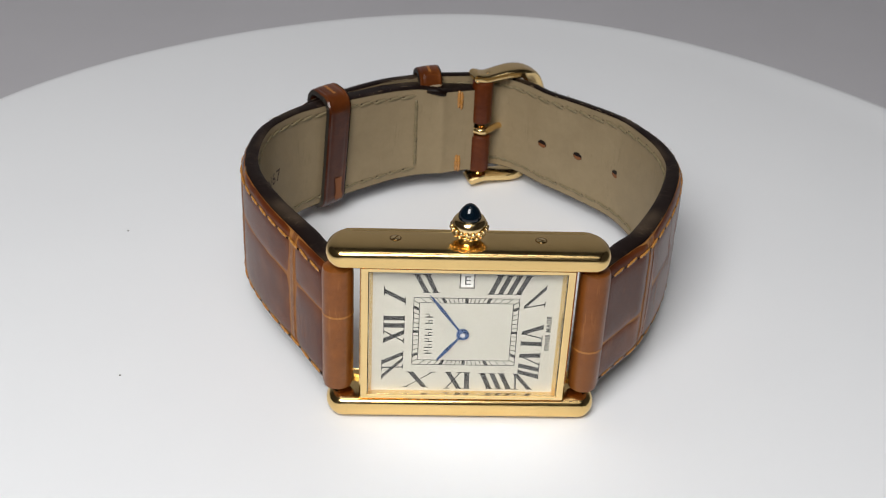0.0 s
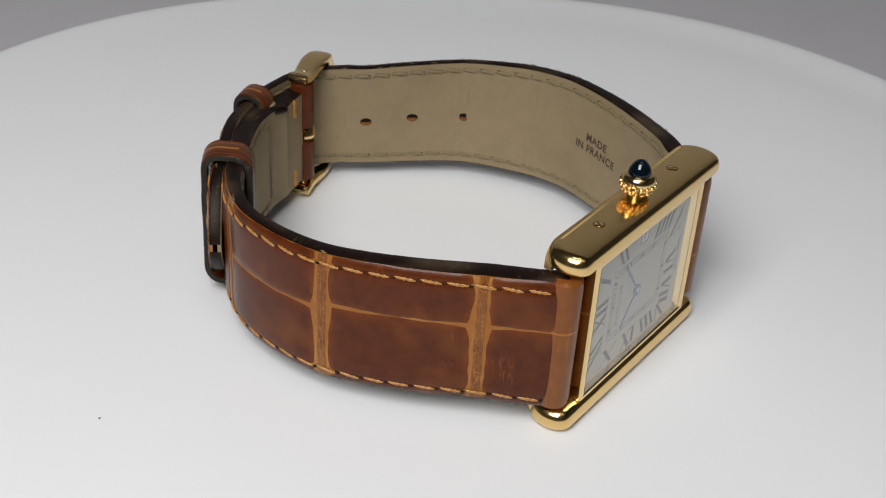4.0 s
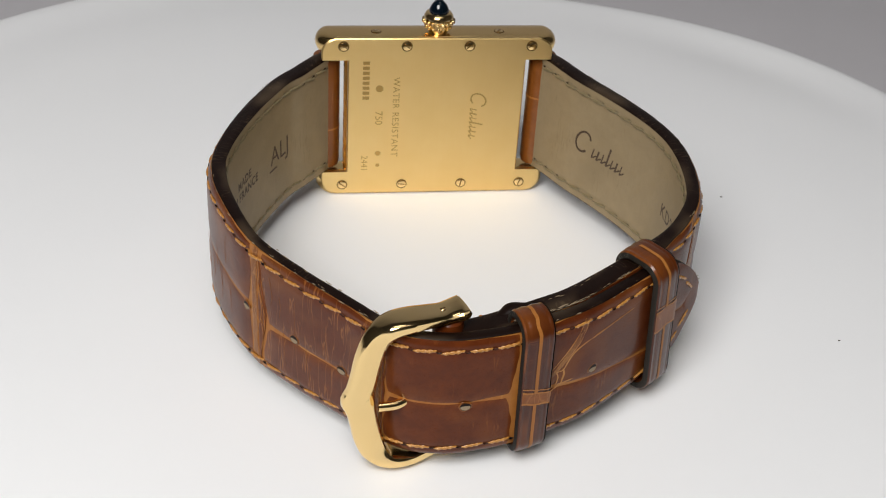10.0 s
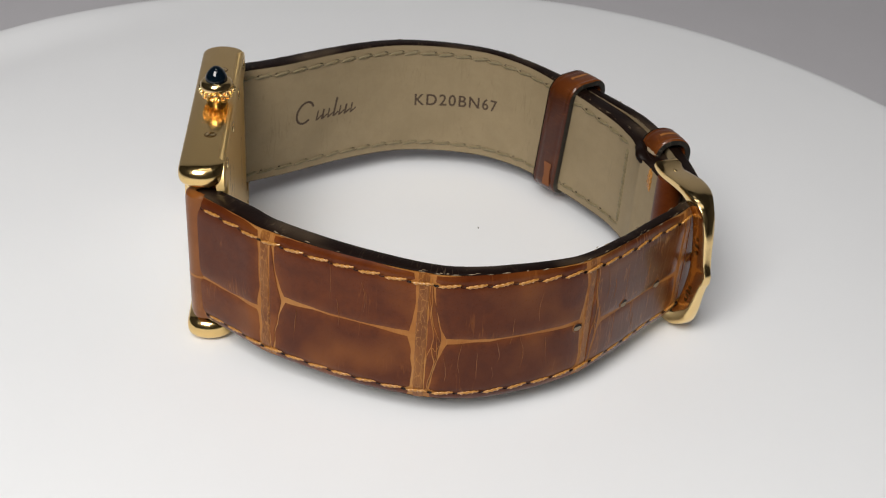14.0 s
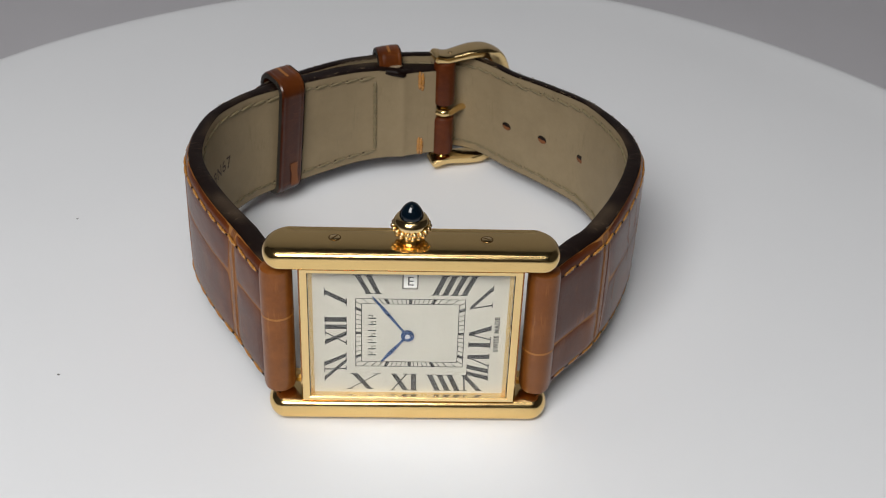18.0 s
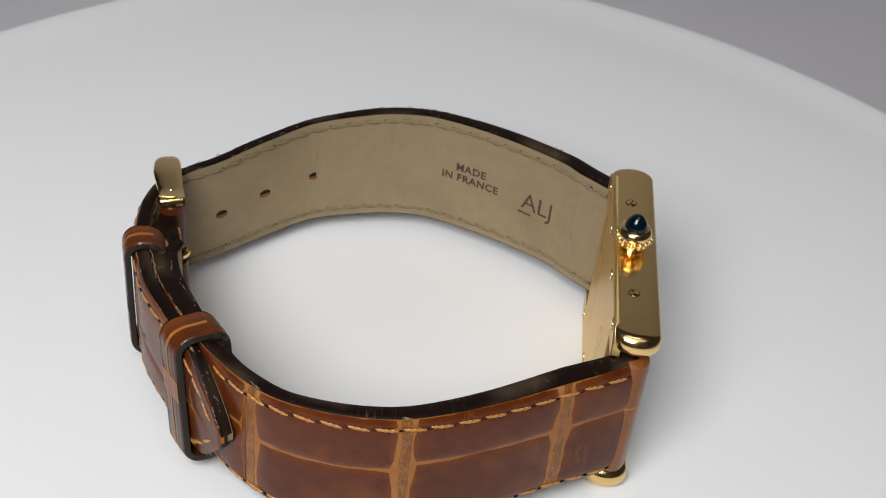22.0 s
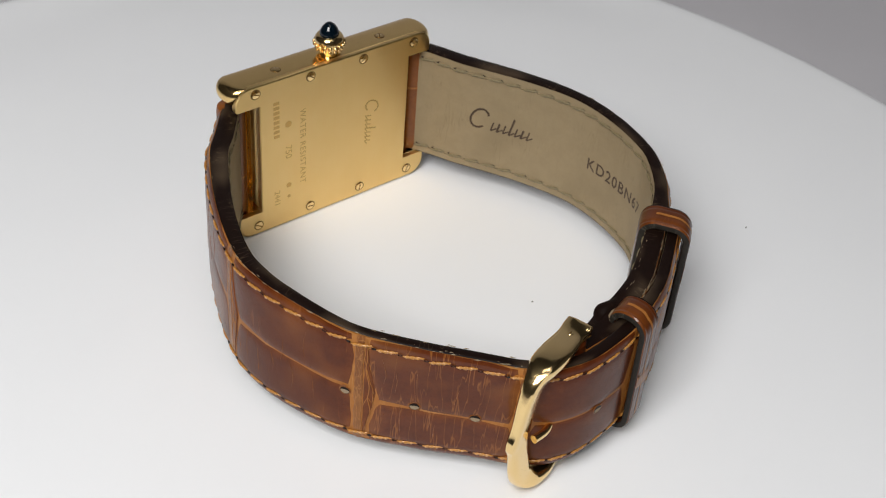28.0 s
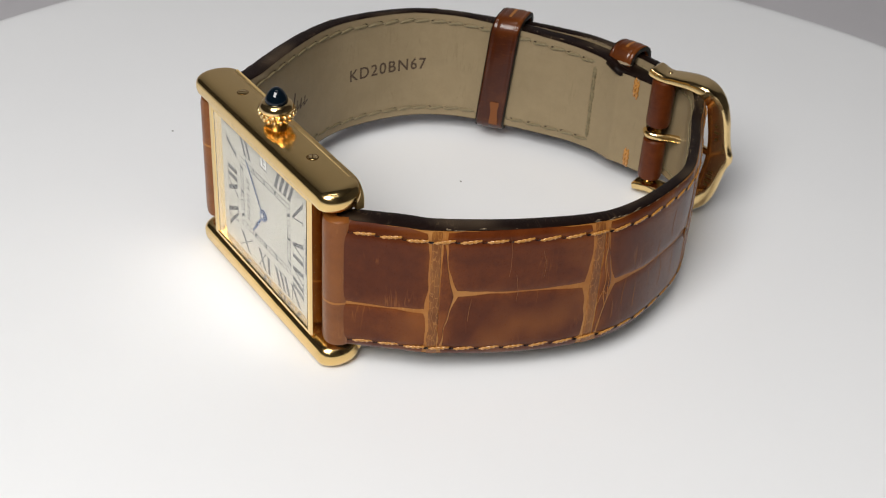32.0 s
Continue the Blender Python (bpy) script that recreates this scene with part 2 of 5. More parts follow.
SPECK = plain("dust", (0.06, 0.055, 0.05), (0.11, 0.1, 0.09), 0.8, 2000.0)
PLATTER = plain("white_platter", (0.845, 0.86, 0.885), (0.875, 0.89, 0.91), 0.48, 40.0, relief=0.02)
CLOTH = plain("grey_cloth", (0.57, 0.56, 0.59), (0.62, 0.61, 0.64), 0.8, 30.0, relief=0.1)
WALL = plain("room_paint", (0.34, 0.325, 0.31), (0.38, 0.365, 0.35), 0.8, 3.0)

PLATTER.node_tree.nodes["Principled BSDF"].inputs["Specular IOR Level"].default_value = 0.2

CRYSTAL, ct, cb = material("sapphire_crystal")
cb.inputs["Transmission Weight"].default_value, cb.inputs["Roughness"].default_value, cb.inputs["IOR"].default_value = 1.0, 0.0, 1.45
cb.inputs["Base Color"].default_value = (0.99, 0.995, 0.99, 1)

# ---- building helpers: all shapes are written in millimetres ----
MM = 0.001


def link(name, bm, mat, parent, label="", sharp=38):
    bmesh.ops.recalc_face_normals(bm, faces=bm.faces)
    for fc in bm.faces:
        fc.smooth = True
    for e in bm.edges:
        if len(e.link_faces) == 2 and e.calc_face_angle(0) > radians(sharp):
            e.smooth = False
    for v in bm.verts:
        v.co *= MM
    me = bpy.data.meshes.new(name)
    bm.to_mesh(me)
    bm.free()
    me.materials.append(mat)
    ob = new(name, me)
    ob.parent = parent
    if label:
        ob["label"] = label
    return ob


part = link


def same_mesh(name, data, parent, m):
    ob = new(name, data)
    ob.parent = parent
    ob.matrix_local = m
    return ob


def loft(bm, rings, close_ring=True, cap=True):
    """Skin between rings of equal length."""
    rows = [[bm.verts.new(p) for p in r] for r in rings]
    n = len(rows[0])
    for a, b in zip(rows, rows[1:]):
        for i in range(n if close_ring else n - 1):
            j = (i + 1) % n
            bm.faces.new((a[i], a[j], b[j], b[i]))
    if cap and close_ring:
        bm.faces.new(rows[0])
        bm.faces.new(rows[-1])
    return rows


def lathe(bm, profile, centre, n=40):
    """A turned body round the vertical through centre; profile: (radius, height)."""
    cx, cy = centre
    rings = [[(cx + r * math.cos(2 * math.pi * i / n), cy + r * math.sin(2 * math.pi * i / n), z) for i in range(n)] for r, z in profile]
    loft(bm, rings)


def slab(bm, x0, x1, y0, y1, z0, z1, bevel=0.0, segments=2):
    made = bmesh.ops.create_cube(bm, size=1)["verts"]
    for v in made:
        v.co = Vector(((x0 + x1) / 2 + v.co.x * (x1 - x0), (y0 + y1) / 2 + v.co.y * (y1 - y0), (z0 + z1) / 2 + v.co.z * (z1 - z0)))
    if bevel:
        edges = list({e for v in made for e in v.link_edges})
        bmesh.ops.bevel(bm, geom=edges, offset=bevel, segments=segments, affect="EDGES", profile=0.5)


def rounded_outline(hx, hz, r, n=8):
    pts = []
    for k, (sx, sz) in enumerate(((1, 1), (-1, 1), (-1, -1), (1, -1))):
        for i in range(n + 1):
            a = math.pi / 2 * (k + i / n)
            pts.append((sx * (hx - r) + r * math.cos(a), sz * (hz - r) + r * math.sin(a)))
    return pts


def sweep(bm, stations, n=16, power=3.5):
    """A bar through stations: centre, axis a, axis b, half sizes along them."""
    rings = []
    for c, a, b, ha, hb in stations:
        ring = []
        for i in range(n):
            w = 2 * math.pi * i / n
            ca, sa = math.cos(w), math.sin(w)
            k = (abs(ca) ** power + abs(sa) ** power) ** (-1 / power)
            ring.append(Vector(c) + Vector(a) * (ha * k * ca) + Vector(b) * (hb * k * sa))
        rings.append(ring)
    loft(bm, rings)


def letters(text, height, spread=1.0, bold=0.0):
    """The outlines of a line of letters as flat polygons, baseline at 0, centred at x = 0."""
    cu = bpy.data.curves.new("letters", "FONT")
    cu.body, cu.size, cu.align_x, cu.resolution_u, cu.space_character, cu.offset = text, height / 0.70, "CENTER", 3, spread, bold
    ob = bpy.data.objects.new("letters", cu)
    scene.collection.objects.link(ob)
    me = bpy.data.meshes.new_from_object(ob.evaluated_get(bpy.context.evaluated_depsgraph_get()))
    bm = bmesh.new()
    bm.from_mesh(me)
    bpy.data.objects.remove(ob)
    bpy.data.meshes.remove(me)
    return bm


def spline(points, count):
    """Even points along a smooth curve through the points."""
    pts = [np.array(p, float) for p in points]
    pts = [2 * pts[0] - pts[1]] + pts + [2 * pts[-1] - pts[-2]]
    fine = []
    for k in range(1, len(pts) - 2):
        p0, p1, p2, p3 = pts[k - 1:k + 3]
        for u in np.linspace(0, 1, 24, endpoint=False):
            fine.append(0.5 * (2 * p1 + (p2 - p0) * u + (2 * p0 - 5 * p1 + 4 * p2 - p3) * u * u + (3 * p1 - p0 - 3 * p2 + p3) * u ** 3))
    fine.append(pts[-2])
    fine = np.array(fine)
    run = np.concatenate([[0], np.cumsum(np.linalg.norm(np.diff(fine, axis=0), axis=1))])
    at = np.linspace(0, run[-1], count)
    return np.stack([np.interp(at, run, fine[:, k]) for k in range(fine.shape[1])], 1), run[-1]


# ---- the room round the table ----
def panel(name, corners, mat, label, category="wall"):
    bm = bmesh.new()
    front = [bm.verts.new(Vector(c) / MM) for c in corners]
    face = bm.faces.new(front)
    face.normal_update()
    deep = bmesh.ops.extrude_face_region(bm, geom=[face])
    for v in deep["geom"]:
        if isinstance(v, bmesh.types.BMVert):
            v.co -= face.normal * 40
    ob = link(name, bm, mat, None)
    return tagged(ob, label, category, kind="structure")


X, Y0, Y1, Z0, Z1 = 1.3, -1.3, 1.3, -0.75, 1.5
panel("floor", [(-X, Y0, Z0), (X, Y0, Z0), (X, Y1, Z0), (-X, Y1, Z0)], WALL, "plain grey floor under the table", "floor")
panel("ceiling", [(-X, Y0, Z1), (-X, Y1, Z1), (X, Y1, Z1), (X, Y0, Z1)], WALL, "plain grey ceiling over the table", "ceiling")
panel("wall_north", [(-X, Y1, Z0), (X, Y1, Z0), (X, Y1, Z1), (-X, Y1, Z1)], WALL, "plain grey wall behind the backdrop")
panel("wall_south", [(-X, Y0, Z0), (-X, Y0, Z1), (X, Y0, Z1), (X, Y0, Z0)], WALL, "plain grey wall behind the camera")
panel("wall_west", [(-X, Y0, Z0), (-X, Y1, Z0), (-X, Y1, Z1), (-X, Y0, Z1)], WALL, "plain grey wall beside the table")
panel("wall_east", [(X, Y0, Z0), (X, Y0, Z1), (X, Y1, Z1), (X, Y1, Z0)], WALL, "plain grey wall beside the table")


def backdrop():
    """A pale sheet that lies on the table and rises behind the turntable in soft folds."""
    bm = bmesh.new()
    rows = []
    for j in range(90):
        d = -420 + j * 16
        if d < 210:
            y, z = d, -26.0
        else:
            a = min((d - 210) / 160, math.pi / 2 * 0.95)
            y, z = 210 + 160 * math.sin(a), -26 + 160 * (1 - math.cos(a)) + max(0, d - 210 - 160 * a)
        row = []
        for i in range(81):
            x = -520 + i * 13
            fold = 2.2 * math.sin(x / 23 + 0.6 * math.sin(d / 90)) * math.exp(-((x + 150) / 50) ** 2) * min(1, max(0, (d - 60) / 80))
            fold += 1.2 * noise.noise((x / 90, d / 120, 3.0)) * min(1, max(0, (d - 90) / 120))
            row.append((x, y - fold * 0.4, z + fold))
        rows.append(row)
    loft(bm, rows, close_ring=False)
    solid = bmesh.ops.extrude_face_region(bm, geom=bm.faces[:])
    for v in solid["geom"]:
        if isinstance(v, bmesh.types.BMVert):
            v.co.z -= 2.0
    return tagged(link("backdrop", bm, CLOTH, None), "pale grey sheet lying on the table and rising behind the turntable", "backdrop", kind="structure")


backdrop()
table = tagged(new("table"), "plain grey table under the pale sheet", "table")
table_bm = bmesh.new()
slab(table_bm, -560, 560, -460, 560, -60, -30.5, 3)
part("tabletop", table_bm, WALL, table)
for lx in (-520, 520):
    for ly in (-420, 520):
        leg = bmesh.new()
        slab(leg, lx - 25, lx + 25, ly - 25, ly + 25, -745, -60.5, 3)
        part("leg", leg, WALL, table)

# ---- the turntable ----
turntable = tagged(new("turntable"), "white round turntable with a smooth satin platter carrying the watch", "turntable")


def platter_radius(a):
    return 105.6 + 6.2 * math.cos(a - 0.15) + 1.2 * math.cos(3 * (a - 1.3)) + 1.6 * math.cos(5 * (a - 1.4)) + 3.0 * math.exp(-(((a + math.pi) % (2 * math.pi) - math.pi - 2.15) / 0.5) ** 2)


def platter_dip(a):
    """How deep the trough inside the rim runs: one long side and one short, sharper hollow."""
    away = abs((a + 2.37 + math.pi) % (2 * math.pi) - math.pi)
    return 0.45 + 0.55 * math.cos(a + 0.63) + 1.9 * math.exp(-(away / 0.24) ** 2)


bm = bmesh.new()
rings = []
for inset, z in ((6, -9.5), (1.2, -9.5), (0.2, -8.8), (0, -7.5), (0, -1.6), (0.3, -0.7), (1.0, -0.15), (2.0, 0)):
    rings.append([((platter_radius(a) - inset) * math.cos(a), (platter_radius(a) - inset) * math.sin(a), z) for a in [2 * math.pi * i / 180 for i in range(180)]])
# a shallow trough inside the rim, deeper on one side
for inset, dip in ((4.0, -0.10), (7.0, -0.32), (10.0, -0.45), (13.5, -0.32), (18.0, -0.12), (24.0, -0.02), (32.0, 0.0)):
    rings.append([((platter_radius(a) - inset) * math.cos(a), (platter_radius(a) - inset) * math.sin(a), dip * platter_dip(a)) for a in [2 * math.pi * i / 180 for i in range(180)]])
loft(bm, rings)
part("platter", bm, PLATTER, turntable)
bm = bmesh.new()
lathe(bm, ((70, -25.9), (71, -25.2), (71, -13), (60, -11), (60, -9.6)), (0, 0), 72)
part("base", bm, CLOTH, turntable)
for x, y, r in ((-11.4, 12.6, 0.14), (-50.1, 17.8, 0.15), (-45.1, -18.0, 0.16)):
    bm = bmesh.new()
    bmesh.ops.create_icosphere(bm, subdivisions=1, radius=r)
    for v in bm.verts:
        v.co = Vector((x + v.co.x * 1.3, y + v.co.y * 0.8, r * 0.45 + v.co.z * 0.5))
    part("speck", bm, SPECK, turntable, "tiny dark dust speck")

# ---- the watch ----
watch = tagged(new("watch"), "rectangular gold watch on brown alligator strap standing on its side", "watch")
CX, CZ = -0.75, 12.9          # the middle of the case
YB, YD = -20.75, -24.80       # case back and dial


def brancard(side):
    """One long side bar of the case: straight flanks, a half-round front and rounded ends."""
    bm = bmesh.new()
    hx, hz, zc = 17.1, (1.48 if side > 0 else 1.60), CZ + (10.86 if side > 0 else -11.25)
    rings = []
    steps = []
    middle, deep = -23.55, 2.72
    for k in range(-10, 11):
        w = math.pi / 2 * k / 10.4
        lean = math.cos(w) ** (0.30 if k < 0 else 0.44)
        steps.append((2.0 * (1 - math.cos(w) ** 0.9), (hz - 0.01) * (0.25 if k < 0 else 1.0) * (1 - lean), middle - deep * math.sin(w)))
    for ix, iz, y in steps:
        out = rounded_outline(hx - ix, hz - iz, max(0.02, hz - iz - 0.01), 8)
        rings.append([(CX + px, y, zc + pz) for px, pz in out])
    loft(bm, rings)
    bar = part("brancard", bm, GOLD_WORN, watch, "polished gold side bar of the case")
    return bar


top_bar, low_bar = brancard(1), brancard(-1)


def screw(parent, at, out, radius, turn, name="screw"):
    """A small slotted screw head; out: the way it faces."""
    bm = bmesh.new()
    rings = [[(r * math.cos(2 * math.pi * i / 24), r * math.sin(2 * math.pi * i / 24), z) for i in range(24)]
             for r, z in ((radius * 1.03, -0.12), (radius, 0.06), (radius * 0.84, 0.12))]
    loft(bm, rings)
    q = Matrix.Translation(at) @ Vector(out).to_track_quat("Z", "Y").to_matrix().to_4x4() @ Matrix.Rotation(turn, 4, "Z")
    bmesh.ops.transform(bm, matrix=q, verts=bm.verts)
    part(name, bm, GOLD, parent)
    # gap and slot are flat shapes, their shade given by the darker gold
    ring = bmesh.new()
    for v in bmesh.ops.create_circle(ring, cap_ends=True, radius=radius * 1.26, segments=28)["verts"]:
        v.co.z = 0.02
    bmesh.ops.transform(ring, matrix=q, verts=ring.verts)
    part("screw_gap_shade", ring, DARK_GOLD, parent)
    slot_shade = bmesh.new()
    slot_shade.faces.new([slot_shade.verts.new(p) for p in ((-0.84 * radius, -0.09, 0.126), (0.84 * radius, -0.09, 0.126), (0.84 * radius, 0.09, 0.126), (-0.84 * radius, 0.09, 0.126))])
    bmesh.ops.transform(slot_shade, matrix=q, verts=slot_shade.verts)
    part("slot_shade", slot_shade, DARK_GOLD, parent)


for dx in (-8.8, 8.6):
    screw(top_bar, (CX + dx, -23.1, CZ + 12.32), (0, 0, 1), 0.58, 0.3 + dx)

# middle case with its inner frame
bm = bmesh.new()
slab(bm, CX - 12.1, CX + 12.1, -24.4, -21.6, CZ - 9.6, CZ + 9.6, 0.15)
part("middle_case", bm, GOLD_BRUSHED, watch)


def frame_bars():
    """The bezel: a frame with a flat front and a slope down to the dial."""
    bm = bmesh.new()
    loops = [(12.95, 9.7, -24.3), (12.95, 9.7, -25.70), (12.75, 9.7, -25.92), (12.15, 9.30, -25.92), (11.95, 9.20, -25.78), (11.35, 9.16, -24.70)]
    rings = [[(CX + sx * hx, y, CZ + sz * hz) for sx, sz in ((1, 1), (-1, 1), (-1, -1), (1, -1))] for hx, hz, y in loops]
    loft(bm, rings, cap=False)
    return part("bezel", bm, GOLD, watch, "polished gold frame round the dial", sharp=20)


frame_bars()

# case back with notches for the strap ends
bm = bmesh.new()
outline = []
for sx, sz in ((1, 1), (-1, 1), (-1, -1), (1, -1)):
    corner = []
    for i in range(9):
        a = math.pi / 2 * i / 8
        corner.append((sx * (14.1 + 2.2 * math.cos(a)), sz * ((10.1 if sz > 0 else 10.4) + 2.2 * math.sin(a))))
    notch = [(sx * 12.6, sz * 9.15), (sx * 16.3, sz * 9.15)]
    seq = notch + corner
    outline += seq if sx * sz > 0 else seq[::-1]
rows = []
for grow, y in ((0.0, -21.8), (0.0, YB - 0.14), (0.14, YB)):
    rows.append([bm.verts.new((CX + px - math.copysign(grow, px), y, CZ + pz - math.copysign(grow, pz))) for px, pz in outline])
count = len(outline)
for r0, r1 in zip(rows, rows[1:]):
    for i in range(count):
        bm.faces.new((r0[i], r0[(i + 1) % count], r1[(i + 1) % count], r1[i]))
q = count // 4
for r in (rows[0], rows[-1]):
    bm.faces.new(r[0:2 * q])
    bm.faces.new(r[2 * q:4 * q])
    bm.faces.new((r[0], r[2 * q - 1], r[2 * q], r[4 * q - 1]))
back = part("case_back", bm, GOLD_BRUSHED, watch, "brushed gold case back with eight slotted screws", sharp=25)
random.seed(4)
for zz in (11.15, -11.15):
    for xx in (13.25, 4.42, -4.42, -13.25):
        screw(back, (CX + xx, YB + 0.02, CZ + zz), (0, 1, 0), 0.62, random.uniform(-0.7, 0.7) + (0.8 if xx < 0 else 0))


def engrave(bm, x, z, label=""):
    """Letters cut into the case back; they read downwards."""
    for v in bm.verts:
        v.co = Vector((CX + x - v.co.y, YB + 0.014, CZ + z - v.co.x))
    return part("engraving", bm, ENGRAVED, back, label)


def bars(bm, boxes):
    for x0, x1, y0, y1 in boxes:
        bm.faces.new([bm.verts.new(p) for p in ((x0, y0, 0), (x1, y0, 0), (x1, y1, 0), (x0, y1, 0))])


engrave(letters("WATER RESISTANT", 0.95, 1.12), 6.15, -0.05, "stamped line of small capitals")
engrave(letters("750", 1.05), 8.6, -0.1)
engrave(letters("2441", 0.95), 10.5, -7.6)
bm = bmesh.new()
bars(bm, [(-3.0 + k * 0.78, -3.0 + k * 0.78 + 0.5, 0, 0.95) for k in range(8)])
engrave(bm, 10.5, 5.85)
for zz, w in ((4.6, 1.3), (-5.9, 1.0), (-7.9, 0.7)):
    bm = bmesh.new()
    bmesh.ops.create_circle(bm, cap_ends=True, radius=w * 0.42, segments=14)
    engrave(bm, 8.1, zz)


def script_mark(bm_map, bm, length, height):
    """A slanted handwritten mark as plain strokes: a tall hook and a run of low strokes."""
    def stroke(pts, w):
        for (x0, y0), (x1, y1) in zip(pts, pts[1:]):
            d = Vector((x1 - x0, y1 - y0))
            n = Vector((-d.y, d.x)).normalized() * w / 2
            e = d.normalized() * w * 0.3
            quad = [(x0 - e.x + n.x, y0 - e.y + n.y), (x0 - e.x - n.x, y0 - e.y - n.y), (x1 + e.x - n.x, y1 + e.y - n.y), (x1 + e.x + n.x, y1 + e.y + n.y)]
            bm.faces.new([bm.verts.new(bm_map(px, py)) for px, py in quad])
    w = height * 0.10
    hook = [(length * (0.15 + 0.13 * math.cos(a)) + 0.12 * height * math.sin(a), height * (0.5 + 0.5 * math.sin(a))) for a in [0.5 + (5.4 - 0.5) * i / 14 for i in range(15)]]
    stroke(hook, w)
    x = length * 0.33
    for k, tall in enumerate((0.42, 0.42, 0.42, 0.85, 0.42, 0.42, 0.42)):
        h = height * tall
        stroke([(x, 0), (x + 0.25 * h, h)], w * (1.0 if k % 2 else 0.7))
        stroke([(x + 0.05 * h, 0), (x + length * 0.085, height * 0.16)], w * 0.7)
        x += length * 0.095


bm = bmesh.new()
script_mark(lambda a, b: (CX - 5.1 - b, YB + 0.014, CZ + 3.8 - a), bm, 7.6, 2.2)
part("engraving", bm, ENGRAVED, back, "engraved flowing mark drawn as plain strokes")
# ---- dial ----
bm = bmesh.new()
slab(bm, CX - 11.5, CX + 11.5, YD, YD + 0.3, CZ - 9.98, CZ + 9.98)
dial = part("dial", bm, DIAL, watch, "cream dial with black Roman numerals")
INK_Y = YD - 0.012


def on_dial(x, z, lift=0.0):
    return (CX + x, INK_Y - lift, CZ + z)


def flat(bm, quad):
    bm.faces.new([bm.verts.new(on_dial(*p)) for p in quad])


THICK, THIN = 0.66, 0.20


def numeral(text, ol, orr, il, ir):
    """A Roman numeral in a slanted frame: outer left and right, inner left and right corner."""
    widths = {"I": 0.95, "V": 1.9, "X": 1.9}
    total = sum(widths[c] for c in text)
    size = (Vector(ol) - Vector(orr)).length

    def at(u, v):
        top = Vector(ol).lerp(Vector(orr), u)
        low = Vector(il).lerp(Vector(ir), u)
        return low.lerp(top, v)

    bm = bmesh.new()

    def bar(u0, v0, u1, v1, w):
        h = w / size / 2
        flat(bm, (at(u0 - h, v0), at(u0 + h, v0), at(u1 + h, v1), at(u1 - h, v1)))

    x = 0.0
    for c in text:
        a, b = x / total, (x + widths[c]) / total
        m, g = (a + b) / 2, 0.18 / size
        if c == "I":
            bar(m, 0, m, 1, THICK)
            for v in (0.0, 0.955):
                flat(bm, (at(a + g / 2, v), at(b - g / 2, v), at(b - g / 2, v + 0.045), at(a + g / 2, v + 0.045)))
        elif c == "V":
            bar(m, 0, a + 0.40 / size, 1, THICK)
            bar(m, 0, b - 0.25 / size, 1, THIN)
            for k in (a + 0.40 / size, b - 0.25 / size):
                flat(bm, (at(k - 0.42 / size, 0.955), at(k + 0.42 / size, 0.955), at(k + 0.42 / size, 1), at(k - 0.42 / size, 1)))
        else:
            bar(b - 0.40 / size, 0, a + 0.40 / size, 1, THICK)
            bar(a + 0.25 / size, 0, b - 0.25 / size, 1, THIN)
            for k, v in ((a + 0.38 / size, 0.955), (b - 0.38 / size, 0.955), (a + 0.38 / size, 0), (b - 0.38 / size, 0)):
                flat(bm, (at(k - 0.40 / size, v), at(k + 0.40 / size, v), at(k + 0.40 / size, v + 0.045), at(k - 0.40 / size, v + 0.045)))
        x += widths[c]
    return part("numeral", bm, INK, dial)


numeral("I", (-10.05, 5.3), (-10.05, 6.75), (-7.4, 3.8), (-7.4, 5.2))
numeral("XII", (-10.05, -1.85), (-10.05, 2.5), (-7.45, -1.85), (-7.45, 2.5))
numeral("XI", (-10.2, -7.5), (-10.2, -4.3), (-7.5, -5.7), (-7.5, -2.9))
numeral("X", (-4.3, -8.7), (-7.5, -8.7), (-3.4, -6.2), (-7.0, -6.2))
numeral("IX", (1.2, -8.85), (-2.3, -8.85), (1.1, -6.2), (-2.2, -6.2))
numeral("VIII", (9.0, -8.85), (2.9, -8.85), (7.8, -6.3), (1.9, -6.3))
numeral("VII", (9.6, -3.0), (9.6, -7.3), (7.0, -2.5), (6.9, -6.5))
numeral("VI", (9.65, 1.35), (9.65, -2.25), (7.0, 1.0), (7.0, -2.1))
numeral("V", (9.6, 7.2), (9.6, 4.1), (7.0, 5.1), (7.0, 2.5))
numeral("IIII", (3.4, 8.5), (8.0, 8.5), (2.3, 5.65), (6.7, 5.65))
numeral("II", (-6.85, 8.5), (-4.3, 8.5), (-5.4, 5.75), (-3.2, 5.75))

bm = bmesh.new()
RX, RZ, QX, QZ = 6.45, 5.1, 5.75, 4.38
for hx, hz in ((RX, RZ), (QX, QZ)):
    w = 0.09
    for x0, x1, z0, z1 in ((-hx, hx, hz - w, hz), (-hx, hx, -hz, -hz + w), (-hx, -hx + w, -hz, hz), (hx - w, hx, -hz, hz)):
        flat(bm, ((x0, z0), (x1, z0), (x1, z1), (x0, z1)))
for k in range(60):
    a = 2 * math.pi * k / 60
    dx, dz = -math.cos(a), math.sin(a)
    ri = min(QX / max(abs(dx), 1e-6), QZ / max(abs(dz), 1e-6))
    ro = min(RX / max(abs(dx), 1e-6), RZ / max(abs(dz), 1e-6))
    w = 0.20 if k % 5 == 0 else 0.045
    side = Vector((-dz, dx)) * w
    p, q = Vector((dx, dz)) * ri, Vector((dx, dz)) * ro
    flat(bm, (p - side, p + side, q + side, q - side))
part("minute_track", bm, INK, dial)


